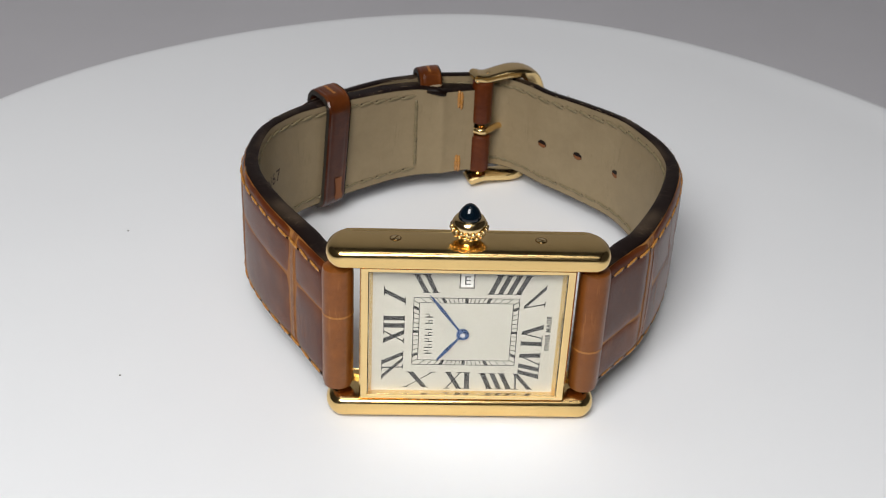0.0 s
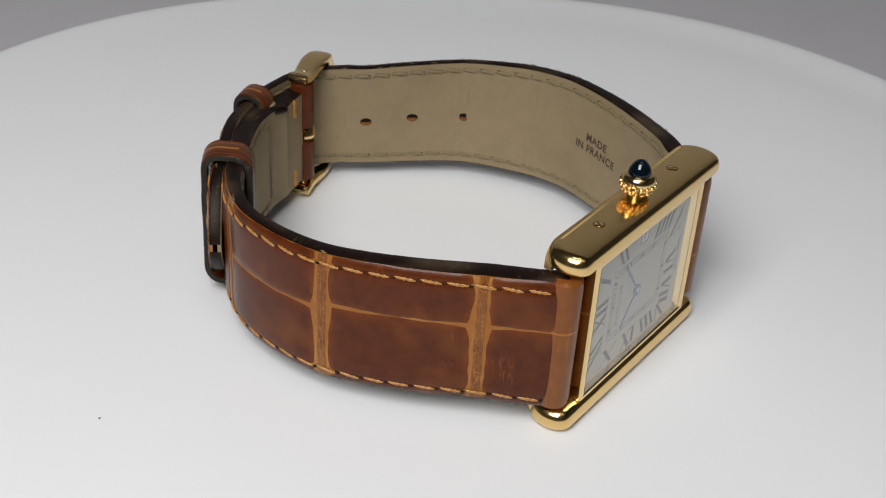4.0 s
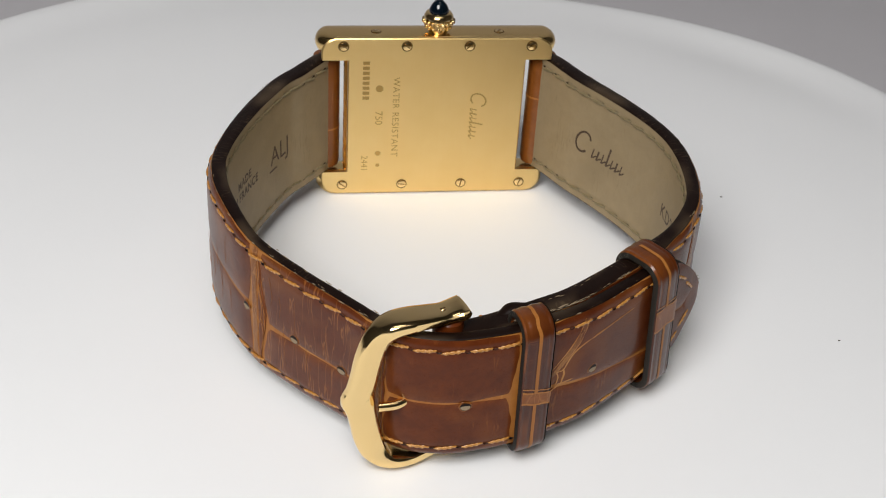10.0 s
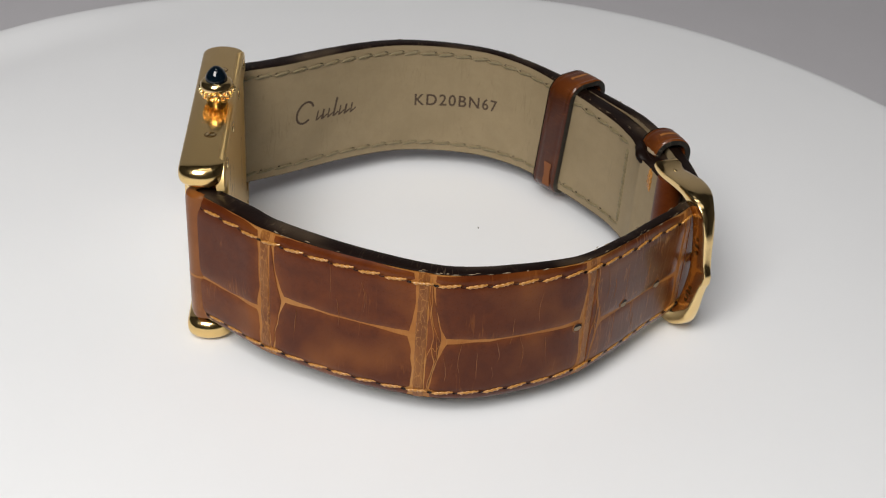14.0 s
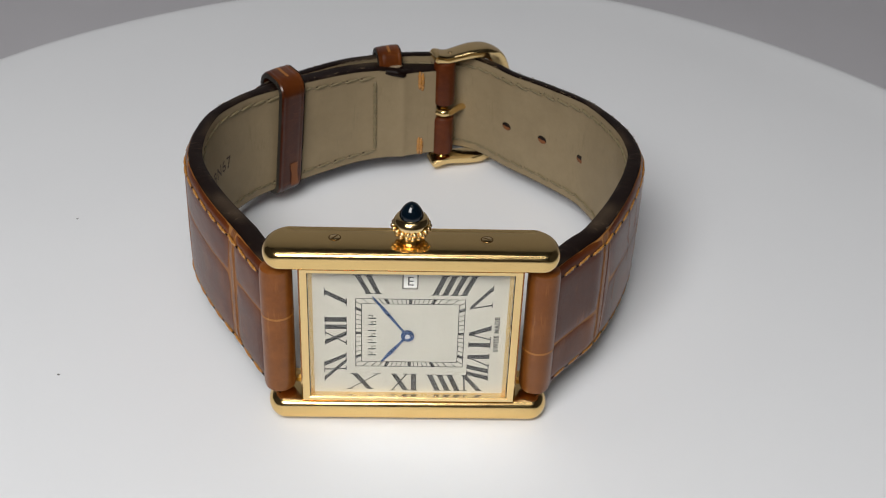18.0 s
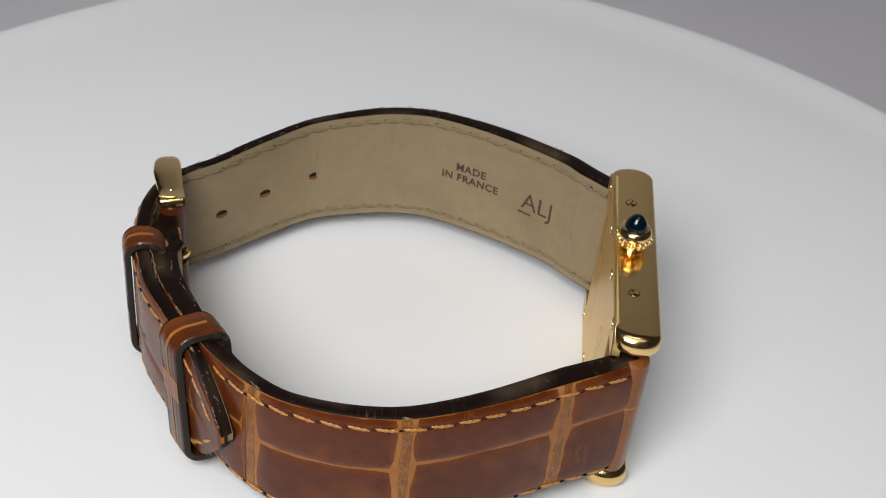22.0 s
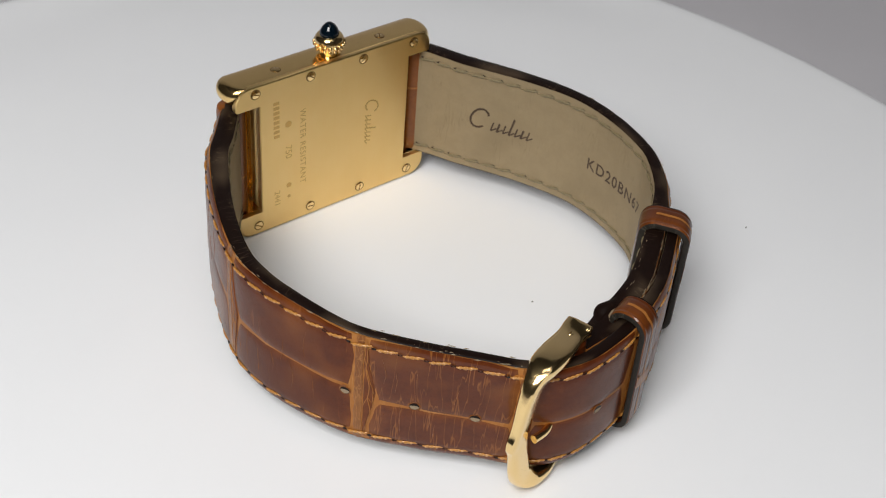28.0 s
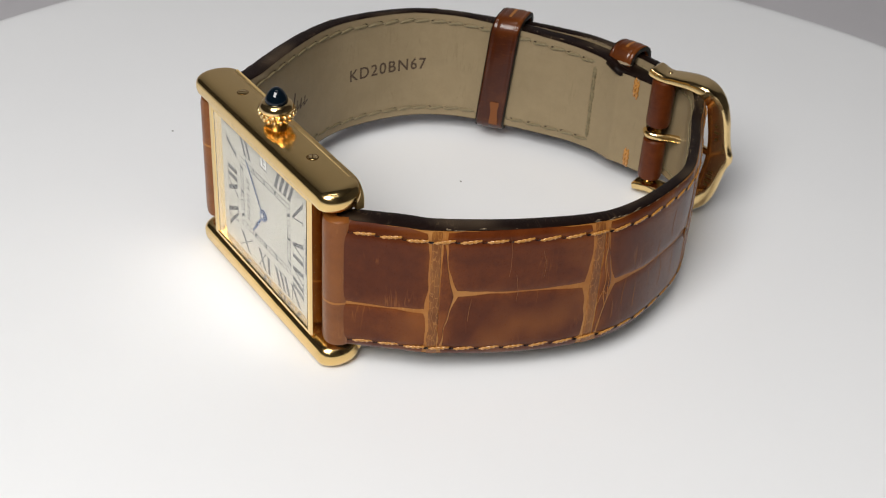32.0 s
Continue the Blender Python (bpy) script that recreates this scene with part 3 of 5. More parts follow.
def dial_text(bm, x, z, label=""):
    for v in bm.verts:
        v.co = Vector(on_dial(x - v.co.y, z + v.co.x))
    return part("lettering", bm, INK, dial, label)


bm = bmesh.new()
for k in range(7):
    x = -3.15 + k * 0.92
    bars(bm, [(x, x + 0.17, 0, 0.95)] + ([] if k == 4 else [(x + 0.20, x + 0.56, 0.42, 0.53), (x + 0.46, x + 0.57, 0.0, 0.40) if k % 2 else (x + 0.46, x + 0.57, 0.55, 0.95)]))
dial_text(bm, -4.0, -0.25, "line of small dark bars in place of a name")
bm = letters("SWISS MADE", 0.58, 1.15, 0.03)
for v in bm.verts:
    v.co = Vector(on_dial(10.75 - v.co.y, -0.05 + v.co.x))
bmesh.ops.transform(bm, matrix=Matrix.Translation((-0.2, 0, 0)), verts=bm.verts)
part("lettering", bm, INK, dial)

# date window
bm = bmesh.new()
for x0, x1, z0, z1 in ((-1.0, 0.85, 6.5, 6.62), (-1.0, -0.88, 6.5, 8.9), (0.73, 0.85, 6.5, 8.9), (-1.0, 0.85, 8.78, 8.9)):
    flat(bm, ((x0, z0), (x1, z0), (x1, z1), (x0, z1)))
date = part("date_window", bm, INK, dial, "small framed date window")
bm = bmesh.new()
bm.faces.new([bm.verts.new(on_dial(x, z, 0.004)) for x, z in ((-0.8, 6.75), (0.65, 6.75), (0.65, 8.7), (-0.8, 8.7))])
part("date_disc", bm, DATE_WHITE, date)
bm = letters("E", 1.25)
for v in bm.verts:
    v.co = Vector(on_dial(-0.05 + v.co.x, 7.05 + v.co.y, 0.012))
part("numeral", bm, INK, date)

# the two pointers on their hub
HUB = Vector((-0.28, -0.28))


def hand(name, tip, w, lift):
    d = (Vector(tip) - HUB)
    n = Vector((-d.y, d.x)).normalized()
    bm = bmesh.new()
    top, low = [], []
    for k, wide in ((0.06, 0.55), (0.30, 0.62), (0.62, 1.0), (0.93, 0.5), (1.0, 0.08)):
        c = HUB + d * k
        top.append((c + n * w * wide, c, c - n * w * wide))
    rows = [[on_dial(*r[0], lift), on_dial(*r[1], lift + 0.06), on_dial(*r[2], lift), on_dial(*r[1], lift - 0.03)] for r in top]
    loft(bm, rows)
    return part(name, bm, BLUE, watch, "blued steel sword-shaped hand", sharp=15)


minute, hour = hand("minute_hand", (-4.5, 5.6), 0.24, 0.19), hand("hour_hand", (-3.45, -4.4), 0.27, 0.09)


def disc(bm, profile, n=28):
    rings = [[on_dial(HUB.x + r * math.cos(2 * math.pi * i / n), HUB.y + r * math.sin(2 * math.pi * i / n), y) for i in range(n)] for r, y in profile]
    loft(bm, rings)


bm = bmesh.new()
disc(bm, ((0.78, 0.0), (0.80, 0.22), (0.70, 0.275), (0.42, 0.28)))
part("hub", bm, BLUE, minute)
bm = bmesh.new()
disc(bm, ((0.34, 0.2), (0.33, 0.31), (0.2, 0.335)))
part("pin", bm, STEEL, minute)

bm = bmesh.new()
slab(bm, CX - 11.85, CX + 11.85, -25.80, -25.50, CZ - 9.5, CZ + 9.5, 0.05, 1)
crystal = part("crystal", bm, CRYSTAL, watch, "clear flat crystal over the dial")
crystal.visible_shadow = False

# ---- crown ----
KX, KY = -0.85, -23.0
bm = bmesh.new()
lathe(bm, ((1.30, 25.1), (1.30, 26.0), (1.62, 26.15), (1.72, 26.5), (1.72, 26.75), (1.95, 26.95), (2.08, 27.3), (2.02, 27.75), (1.78, 28.15), (1.5, 28.3), (1.2, 28.3)), (KX, KY), 48)
crown = part("crown", bm, GOLD, watch, "beaded gold crown with a pointed dark blue stone")
bm = bmesh.new()
lathe(bm, ((1.36, 28.15), (1.38, 28.45), (1.28, 28.85), (1.05, 29.3), (0.72, 29.72), (0.38, 29.98), (0.12, 30.06)), (KX, KY), 40)
part("stone", bm, GEM, crown, "pointed dark blue stone")
bead = bmesh.new()
bmesh.ops.create_uvsphere(bead, u_segments=12, v_segments=8, radius=0.30)
bead = part("bead", bead, GOLD, crown)
bead.matrix_local = Matrix.Translation(((KX + 2.08) * MM, KY * MM, 27.0 * MM))
for radius, z, n, shift in ((2.08, 27.0, 18, 0), (1.72, 26.25, 15, 0.2)):
    for k in range(n):
        if z == 27.0 and k == 0:
            continue
        a = shift + 2 * math.pi * k / n
        same_mesh("bead", bead.data, crown, Matrix.Translation(((KX + radius * math.cos(a)) * MM, (KY + radius * math.sin(a)) * MM, z * MM)))


# ---- strap ----
class Strap:
    """A strap along a curve in plan (its outer face), with thickness, width and height of its middle."""

    def __init__(self, points, side, stations):
        self.xy, self.length = spline(points, 401)
        self.side = side
        t = np.gradient(self.xy, axis=0)
        t /= np.linalg.norm(t, axis=1)[:, None]
        self.t = t
        self.n = np.stack([t[:, 1], -t[:, 0]], 1) * side
        self.s = np.linspace(0, self.length, 401)
        arcs = [self.nearest(p) for p in stations["at"]]
        self.thick = np.interp(self.s, arcs, stations["thick"])
        self.wide = np.interp(self.s, arcs, stations["wide"])
        self.mid = np.interp(self.s, arcs, stations["mid"])
        self.flat_from = 1e6      # past this length the edges are not rolled

    def nearest(self, p):
        return float(self.s[np.argmin(np.linalg.norm(self.xy - np.array(p), axis=1))])

    def pick(self, s, what):
        return float(np.interp(s, self.s, what))

    def place(self, s, v, depth):
        """The point at s along the strap, v of its half width (-1 to 1), depth below the outer face."""
        x = self.pick(s, self.xy[:, 0]) - self.pick(s, self.n[:, 0]) * depth
        y = self.pick(s, self.xy[:, 1]) - self.pick(s, self.n[:, 1]) * depth
        return Vector((x, y, self.pick(s, self.mid) + v * self.pick(s, self.wide) / 2))

    def skin(self, s, v):
        """How far the padded outer face falls towards the edges."""
        return 0.10 + self.pick(s, self.thick) * 0.19 * abs(v) ** 8 * min(1.0, max(0.05, (self.flat_from - s) / 3))

    def out(self, s):
        return Vector((self.pick(s, self.n[:, 0]), self.pick(s, self.n[:, 1]), 0))

    def along(self, s):
        return Vector((self.pick(s, self.t[:, 0]), self.pick(s, self.t[:, 1]), 0))


def with_uv(bm, table, name="UVMap"):
    layer = bm.loops.layers.uv.new(name)
    for fc in bm.faces:
        for lp in fc.loops:
            lp[layer].uv = table.get(lp.vert, (0, 0))


def strap_sheet(strap, name, mat, parent, depth_of, s0, s1, v_reach=1.0, thick=0.5, outline=None, count=150, label=""):
    """A bent sheet of leather, closed all round; outline(s) narrows it."""
    bm, uv = bmesh.new(), {}
    vs = np.linspace(-1, 1, 17)
    rings = []
    for s in np.linspace(s0, s1, count):
        reach = v_reach * (outline(s) if outline else 1.0)
        up = [(v * reach, depth_of(s, v * reach)) for v in vs]
        dn = [(v * reach, depth_of(s, v * reach) + thick) for v in vs[::-1]]
        ring = []
        for v, d in up + dn:
            ring.append((strap.place(s, v, d), (s, v * strap.pick(s, strap.wide) / 2)))
        rings.append(ring)
    rows = [[bm.verts.new(p) for p, _ in r] for r in rings]
    for row, r in zip(rows, rings):
        for vert, (_, w) in zip(row, r):
            uv[vert] = w
    n = len(rows[0])
    for a, b in zip(rows, rows[1:]):
        for i in range(n):
            j = (i + 1) % n
            bm.faces.new((a[i], a[j], b[j], b[i]))
    bm.faces.new(rows[0])
    bm.faces.new(rows[-1])
    with_uv(bm, uv)
    return part(name, bm, mat, parent, label)


def edge_band(strap, parent, sign, s0, s1, outline=None):
    """The painted edge: a slightly bulging strip along one side of the strap."""
    bm, uv, rows = bmesh.new(), {}, []
    for s in np.linspace(s0, s1, 150):
        reach = outline(s) if outline else 1.0
        d0, d1 = strap.skin(s, reach) + 0.10, strap.pick(s, strap.thick) - 0.06
        row = []
        for k in range(7):
            a = math.pi * k / 6
            d = (d0 + d1) / 2 - (d1 - d0) / 2 * math.cos(a)
            p = strap.place(s, sign * reach, d)
            p.z += sign * (0.16 * math.sin(a) - 0.02 + 0.03 * noise.noise((s * 1.3, k, sign)))
            vert = bm.verts.new(p)
            uv[vert] = (s, d * 2 + sign * 30)
            row.append(vert)
        rows.append(row)
    for a, b in zip(rows, rows[1:]):
        for i in range(6):
            bm.faces.new((a[i], a[i + 1], b[i + 1], b[i]))
        bm.faces.new((a[6], a[0], b[0], b[6]))
    bm.faces.new(rows[0])
    bm.faces.new(rows[-1])
    with_uv(bm, uv)
    return part("painted_edge", bm, EDGE, parent, "dark painted leather edge")


def scale(strap, parent, s0, s1, v0, v1, seed, corner=0.45, height=0.17, outline=None, tilt=(0.0, 0.0), mat=SCALE, bow=(0.0, 0.0), fork=0.0):
    """One horny plate of the hide, domed, with a rounded and slightly wandering outline."""
    bm, uv, wear = bmesh.new(), {}, {}
    n, m = 15, 25
    grid = []
    for i in range(n):
        a = -1 + 2 * i / (n - 1)
        a = math.copysign(abs(a) ** 0.72, a)
        col = []
        for j in range(m):
            b = -1 + 2 * j / (m - 1)
            b = math.copysign(abs(b) ** 0.72, b)
            ra, rb = a * math.sqrt(1 - b * b / 2), b * math.sqrt(1 - a * a / 2)
            x, y = a + (ra - a) * corner, b + (rb - b) * corner
            s = (s0 + s1) / 2 + (s1 - s0) / 2 * x
            low, high = v0 + tilt[0] * (1 + x) / 2, v1 + tilt[1] * (1 + x) / 2
            v = (low + high) / 2 + (high - low) / 2 * y
            pull = max(0.0, 1 - abs(v - fork)) ** 1.1
            s += pull * (bow[0] * (1 - x) / 2 + bow[1] * (1 + x) / 2)
            rim = max(abs(a), abs(b))
            s += 0.20 * rim * noise.noise((s * 0.5, v * 5, seed))
            v += 0.018 * rim * noise.noise((s * 0.5, v * 5, seed + 9.0))
            if outline:
                v = max(-outline(s) * 0.999, min(outline(s) * 0.999, v))
            v = max(-0.999, min(0.999, v))
            rise = height * (1 - rim ** 7) + 0.05 * noise.noise((s * 0.35, v * 2.2, seed + 4)) * (1 - rim ** 2)
            edge_gap = (1 - abs(v)) * strap.pick(s, strap.wide) / 2 - 1.25
            rise -= 0.09 * math.exp(-(edge_gap / 0.38) ** 2)
            vert = bm.verts.new(strap.place(s, v, strap.skin(s, v) - rise + 0.035))
            uv[vert] = (s + seed * 3.1, v * 9)
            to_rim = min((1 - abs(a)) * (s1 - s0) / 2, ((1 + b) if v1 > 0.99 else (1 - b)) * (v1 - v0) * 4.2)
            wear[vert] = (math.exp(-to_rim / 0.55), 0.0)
            col.append(vert)
        grid.append(col)
    for i in range(n - 1):
        for j in range(m - 1):
            bm.faces.new((grid[i][j], grid[i + 1][j], grid[i + 1][j + 1], grid[i][j + 1]))
    with_uv(bm, uv)
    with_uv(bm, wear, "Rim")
    return part("band" if mat == BAND else "scale", bm, mat, parent)


def stitch_mesh(length, radius, mat, twist):
    bm = bmesh.new()
    n, m = 10, 35
    rings = []
    for j in range(m):
        u = j / (m - 1)
        x = (u - 0.5) * length
        r = radius * (max(0.0, 1 - (2 * u - 1) ** 4) ** 0.5 * 0.9 + 0.1)
        ring = []
        for i in range(n):
            a = 2 * math.pi * i / n
            lobes = 1 + 0.26 * math.cos(2 * (a - twist * u * 12.5))
            ring.append((x, r * lobes * math.cos(a), r * 0.8 * lobes * math.sin(a) - 0.10 * (2 * u - 1) ** 2))
        rings.append(ring)
    loft(bm, rings)
    for fc in bm.faces:
        fc.smooth = True
    for v in bm.verts:
        v.co *= MM
    me = bpy.data.meshes.new("stitch")
    bm.to_mesh(me)
    bm.free()
    me.materials.append(mat)
    return me


PITS = {}


def pit(strap, s, v, depth, inside, wide=0.32, tall=0.17):
    """A dark needle hole where a stitch dives into the hide; long ones paint stitch shade."""
    key = (strap.side, inside)
    bm = PITS.setdefault(key, bmesh.new())
    c, n, x = strap.place(s, v, depth), strap.out(s) * (-1 if inside else 1), strap.along(s)
    ring = [bm.verts.new(c + x * (wide * math.cos(a)) + Vector((0, 0, tall * math.sin(a)))) for a in [2 * math.pi * i / 8 for i in range(8)]]
    low = bm.verts.new(c - n * 0.25)
    for i in range(8):
        bm.faces.new((ring[i], ring[(i + 1) % 8], low))


STITCH, STITCH_IN = stitch_mesh(2.6, 0.19, THREAD, 1.0), stitch_mesh(2.55, 0.21, THREAD_PALE, 1.0)
STITCH_FLAP = stitch_mesh(2.3, 0.27, THREAD_PALE, 1.0)
STITCH_SHORT = stitch_mesh(3.1, 0.27, THREAD, 1.0)


def stitch(strap, parent, mesh, s, v, depth, inside=False, tilt=0.0):
    p = strap.place(s, v, depth) * MM
    n = strap.out(s) * (-1 if inside else 1)
    x = (strap.along(s) + Vector((0, 0, tilt))).normalized()
    y = n.cross(x)
    m = Matrix((x, y, n)).transposed().to_4x4()
    m.translation = p
    same_mesh("stitch", mesh, parent, m)


def seam(strap, parent, s0, s1, inset, pitch, inside, outline=None):
    random.seed(int(s1 * 10))
    for sign in (1, -1):
        s = s0
        while s < s1:
            half = strap.pick(s, strap.wide) / 2
            reach = outline(s) if outline else 1.0
            v = sign * (reach - inset / half)
            s += random.uniform(-0.08, 0.08)
            pit(strap, s - pitch / 2, v, strap.pick(s - pitch / 2, strap.thick) + 0.012 if inside else strap.skin(s - pitch / 2, v) - 0.125, inside)
            if inside:
                # long dark ellipse along the thread: the stitch's shadow put in as colour
                pit(strap, s, v + 0.03, strap.pick(s, strap.thick) + 0.012, True, 1.15, 0.22)
                stitch(strap, parent, STITCH_IN, s, v, strap.pick(s, strap.thick) + 0.03, True, 0.13 + random.uniform(-0.07, 0.07))
            else:
                stitch(strap, parent, STITCH, s, v, strap.skin(s, v) - 0.08, False, 0.09 + random.uniform(-0.05, 0.05))
            s += pitch


LONG = Strap([(14.75, -25.55), (16.4, -24.3), (18.3, -22.1), (20.66, -19.32), (23.05, -16.4), (26.46, -9.77), (28.88, -3.63), (30.39, 1.72), (30.75, 6.03),
              (29.68, 12.12), (26.15, 20.6), (20.86, 27.02), (15.9, 32.0), (13.1, 35.2), (9.8, 37.9), (6.2, 39.0), (2.8, 39.1), (-3.0, 38.2), (-8.0, 36.4),
              (-12.0, 34.5), (-16.6, 31.2), (-20.8, 27.9), (-24.7, 24.6), (-28.1, 21.5)], 1,
             {"at": [(14.75, -25.55), (20.5, -19.2), (28.5, -3.5), (29.3, 12.0), (25.8, 20.4), (15.7, 32.0), (2.8, 38.9), (-12.0, 34.3), (-28.1, 21.5)],
              "thick": [3.0, 3.4, 2.75, 2.25, 1.85, 1.9, 2.1, 2.1, 1.7],
              "wide": [18.0, 17.7, 17.9, 17.6, 16.9, 16.0, 15.8, 15.8, 15.6],
              "mid": [12.8, 12.65, 12.15, 11.75, 11.35, 10.65, 10.65, 11.15, 11.6]})


def under(p):
    """The place on the inner face of the long strap beneath p."""
    s = LONG.nearest(p)
    return tuple(LONG.place(s, 0, LONG.pick(s, LONG.thick) + 0.06)[:2])


SHORT = Strap([(-16.4, -25.55), (-18, -24.2), (-19.6, -21.9), (-22.18, -17.19), (-26.46, -9.58), (-29.38, -2.93), (-30.65, 2.26), (-30.65, 8.34), (-29.48, 14.31),
               (-27.38, 18.58)] + [under(p) for p in ((-25.6, 23.8), (-20.8, 27.9), (-16.6, 31.2), (-12.0, 34.5), (-8.0, 36.4), (-3.0, 38.2))] + [(3.3, 36.5)], -1,
              {"at": [(-16.4, -25.55), (-22.0, -17.1), (-28.7, -2.8), (-28.9, 14.2), (-16.3, 28.4), (-6.6, 34.2), (-2.4, 35.7), (3.3, 36.5)],
               "thick": [3.0, 3.4, 2.75, 2.25, 2.7, 3.2, 4.0, 2.6],
               "wide": [18.0, 17.6, 17.7, 17.3, 16.2, 15.4, 14.6, 14.4],
               "mid": [12.8, 12.6, 12.25, 11.65, 11.2, 10.9, 10.45, 10.4]})


SHORT.flat_from = SHORT.nearest((-22.0, 25.0))


def tail(s):
    """The outline of the long strap: parallel, then a pointed arch."""
    rest = LONG.length - s
    return 1.0 if rest > 9.5 else max(0.03, math.sin(math.pi / 2 * min(1, (rest + 0.15) / 9.5)) ** 0.72)


def lug_end(strap, parent, furrow):
    """The rolled end of the strap round its spring bar."""
    c = Vector((strap.xy[0, 0], strap.xy[0, 1] + 1.92, strap.mid[0]))
    at = c.z + furrow * strap.pick(0, strap.wide) / 2
    bm = bmesh.new()
    half = strap.pick(0, strap.wide) / 2
    lathe(bm, ((1.4, c.z - half), (1.80, c.z - half + 0.3), (1.94, c.z - half + 1.0), (1.94, c.z + half - 1.0), (1.80, c.z + half - 0.3), (1.4, c.z + half)), (c.x, c.y), 28)
    uv = {v: (math.atan2(v.co.y - c.y, v.co.x - c.x) * 1.7 + 40, v.co.z) for v in bm.verts}
    with_uv(bm, uv)
    part("rolled_end", bm, ROLL, parent)
    bm = bmesh.new()
    lathe(bm, ((1.86, at - 0.20), (1.96, at - 0.13), (1.96, at + 0.13), (1.86, at + 0.20)), (c.x, c.y), 28)
    with_uv(bm, {v: (math.atan2(v.co.y - c.y, v.co.x - c.x) * 1.7 + 40, v.co.z) for v in bm.verts})
    part("furrow", bm, FURROW, parent)


def build_strap(strap, outline, seed):
    end = strap.length
    body = strap_sheet(strap, "strap", FURROW, watch, lambda s, v: strap.skin(s, v) + 0.06, 0.0, end, 0.98, 0.45, outline,
                       label="brown alligator leather strap with tan stitching")
    strap_sheet(strap, "lining", LINING, body, lambda s, v: strap.pick(s, strap.thick) - 0.5 - 0.05 * abs(v) ** 6, 1.3, end, 0.99, 0.5, outline,
                label="beige leather lining with faint creases")
    strap_sheet(strap, "filler", EDGE, body, lambda s, v: strap.skin(s, v) + 0.3, 0.3, end - 0.05, 0.985,
                0.1, outline)
    for sign in (1, -1):
        edge_band(strap, body, sign, 1.0, end, outline)
    lug_end(strap, body, 0.25 if strap.side < 0 else -0.27)
    return body


long_strap = build_strap(LONG, tail, 1)
short_strap = build_strap(SHORT, None, 2)

# the plates of the hide, from the case outwards: start, end, where the middle furrow runs
LB = [LONG.nearest(p) for p in ((22.9, -15.9), (30.4, 1.9), (25.2, 21.9), (12.4, 35.8), (-5.3, 37.2))]
SB = [SHORT.nearest(p) for p in ((-22.3, -16.5), (-29.6, 0.6), (-27.3, 17.9), (-19.2, 26.3))]


def hide(strap, parent, plates, edges, outline, seed):
    """Large plates in pairs, with tan bands and forked slivers between them."""
    for k, (a, b, mid, pull, mat, *drop) in enumerate(plates):
        d = drop[0] if drop else 0.0
        scale(strap, parent, a, b, mid + 0.012, 1.0, seed + k * 2.0 + 0.3, 0.19, outline=outline, tilt=(d, 0.0), mat=mat, bow=pull, fork=mid)
        scale(strap, parent, a + 0.1, b - 0.1, -1.0, mid - 0.012, seed + k * 2.0 + 1.3, 0.19, outline=outline, tilt=(0.0, d), mat=mat, bow=pull, fork=mid)
    for k, (a, b, sliver) in enumerate(edges):
        scale(strap, parent, a, b, -1.0, 1.0, seed + 60.0 + k, 0.05, 0.10, outline=outline, mat=BAND)
        if sliver:
            scale(strap, parent, b + 0.12, b + 0.16, -0.86, 0.86, seed + 70.0 + k, 0.05, 0.11, bow=(0.0, sliver), fork=0.0)


hide(LONG, long_strap,
     [(0.25, LB[0] - 0.7, -0.25, (0, 0), SCALE), (LB[0] + 0.80, LB[1] - 0.62, 0.06, (1.5, -0.25), SCALE), (LB[1] + 0.90, LB[2] - 0.52, 0.0, (1.75, -0.25), SCALE),
      (LB[2] + 0.82, LB[3] - 0.44, -0.14, (1.5, -0.2), CREASED), (LB[3] + 0.9, LB[4] - 2.4, -0.04, (0.5, -0.8), SCALE),
      (LB[4] - 0.4, LONG.length - 9.6, -0.06, (0, 0), SCALE, -0.36), (LONG.length - 9.4, LONG.length - 1.4, -0.06, (0, 0), SCALE)],
     [(LB[0] - 0.52, LB[0] + 0.62, 1.45), (LB[1] - 0.52, LB[1] + 0.72, 1.70), (LB[2] - 0.42, LB[2] + 0.62, 1.45), (LB[3] - 0.35, LB[3] + 0.7, 0.4),
      (LB[4] - 2.2, LB[4] - 0.75, 0)], tail, 0.0)
hide(SHORT, short_strap,
     [(0.25, SB[0] - 0.6, 0.26, (0, -0.3), SCALE), (SB[0] + 0.85, SB[1] - 0.7, 0.25, (0.3, -0.15), SCALE), (SB[1] + 0.85, SB[2] - 0.6, 0.14, (0.3, -0.15), SCALE),
      (SB[2] + 0.9, SB[3], 0.24, (0.6, 0), SCALE), (SB[3] + 0.1, SHORT.length - 0.2, 0.0, (0, 0), SCALE)],
     [(SB[0] - 0.42, SB[0] + 0.67, 0), (SB[1] - 0.52, SB[1] + 0.67, 0), (SB[2] - 0.42, SB[2] + 0.72, 0.8)], None, 40.0)

scale(LONG, long_strap, LONG.length - 3.4, LONG.length - 0.05, -1.0, 1.0, 33.0, 0.5, 0.15, outline=tail)

seam(LONG, long_strap, 4.6, LONG.length - 7.5, 1.25, 3.05, False, tail)
seam(LONG, long_strap, 4.6, LONG.length - 22, 1.3, 2.75, True, tail)
seam(SHORT, short_strap, 4.6, SHORT.nearest((-23.3, 22.6)), 1.25, 3.05, False)
SEAM_END = SHORT.nearest((-7.0, 34.0))
seam(SHORT, short_strap, 4.6, SEAM_END, 1.3, 2.75, True)
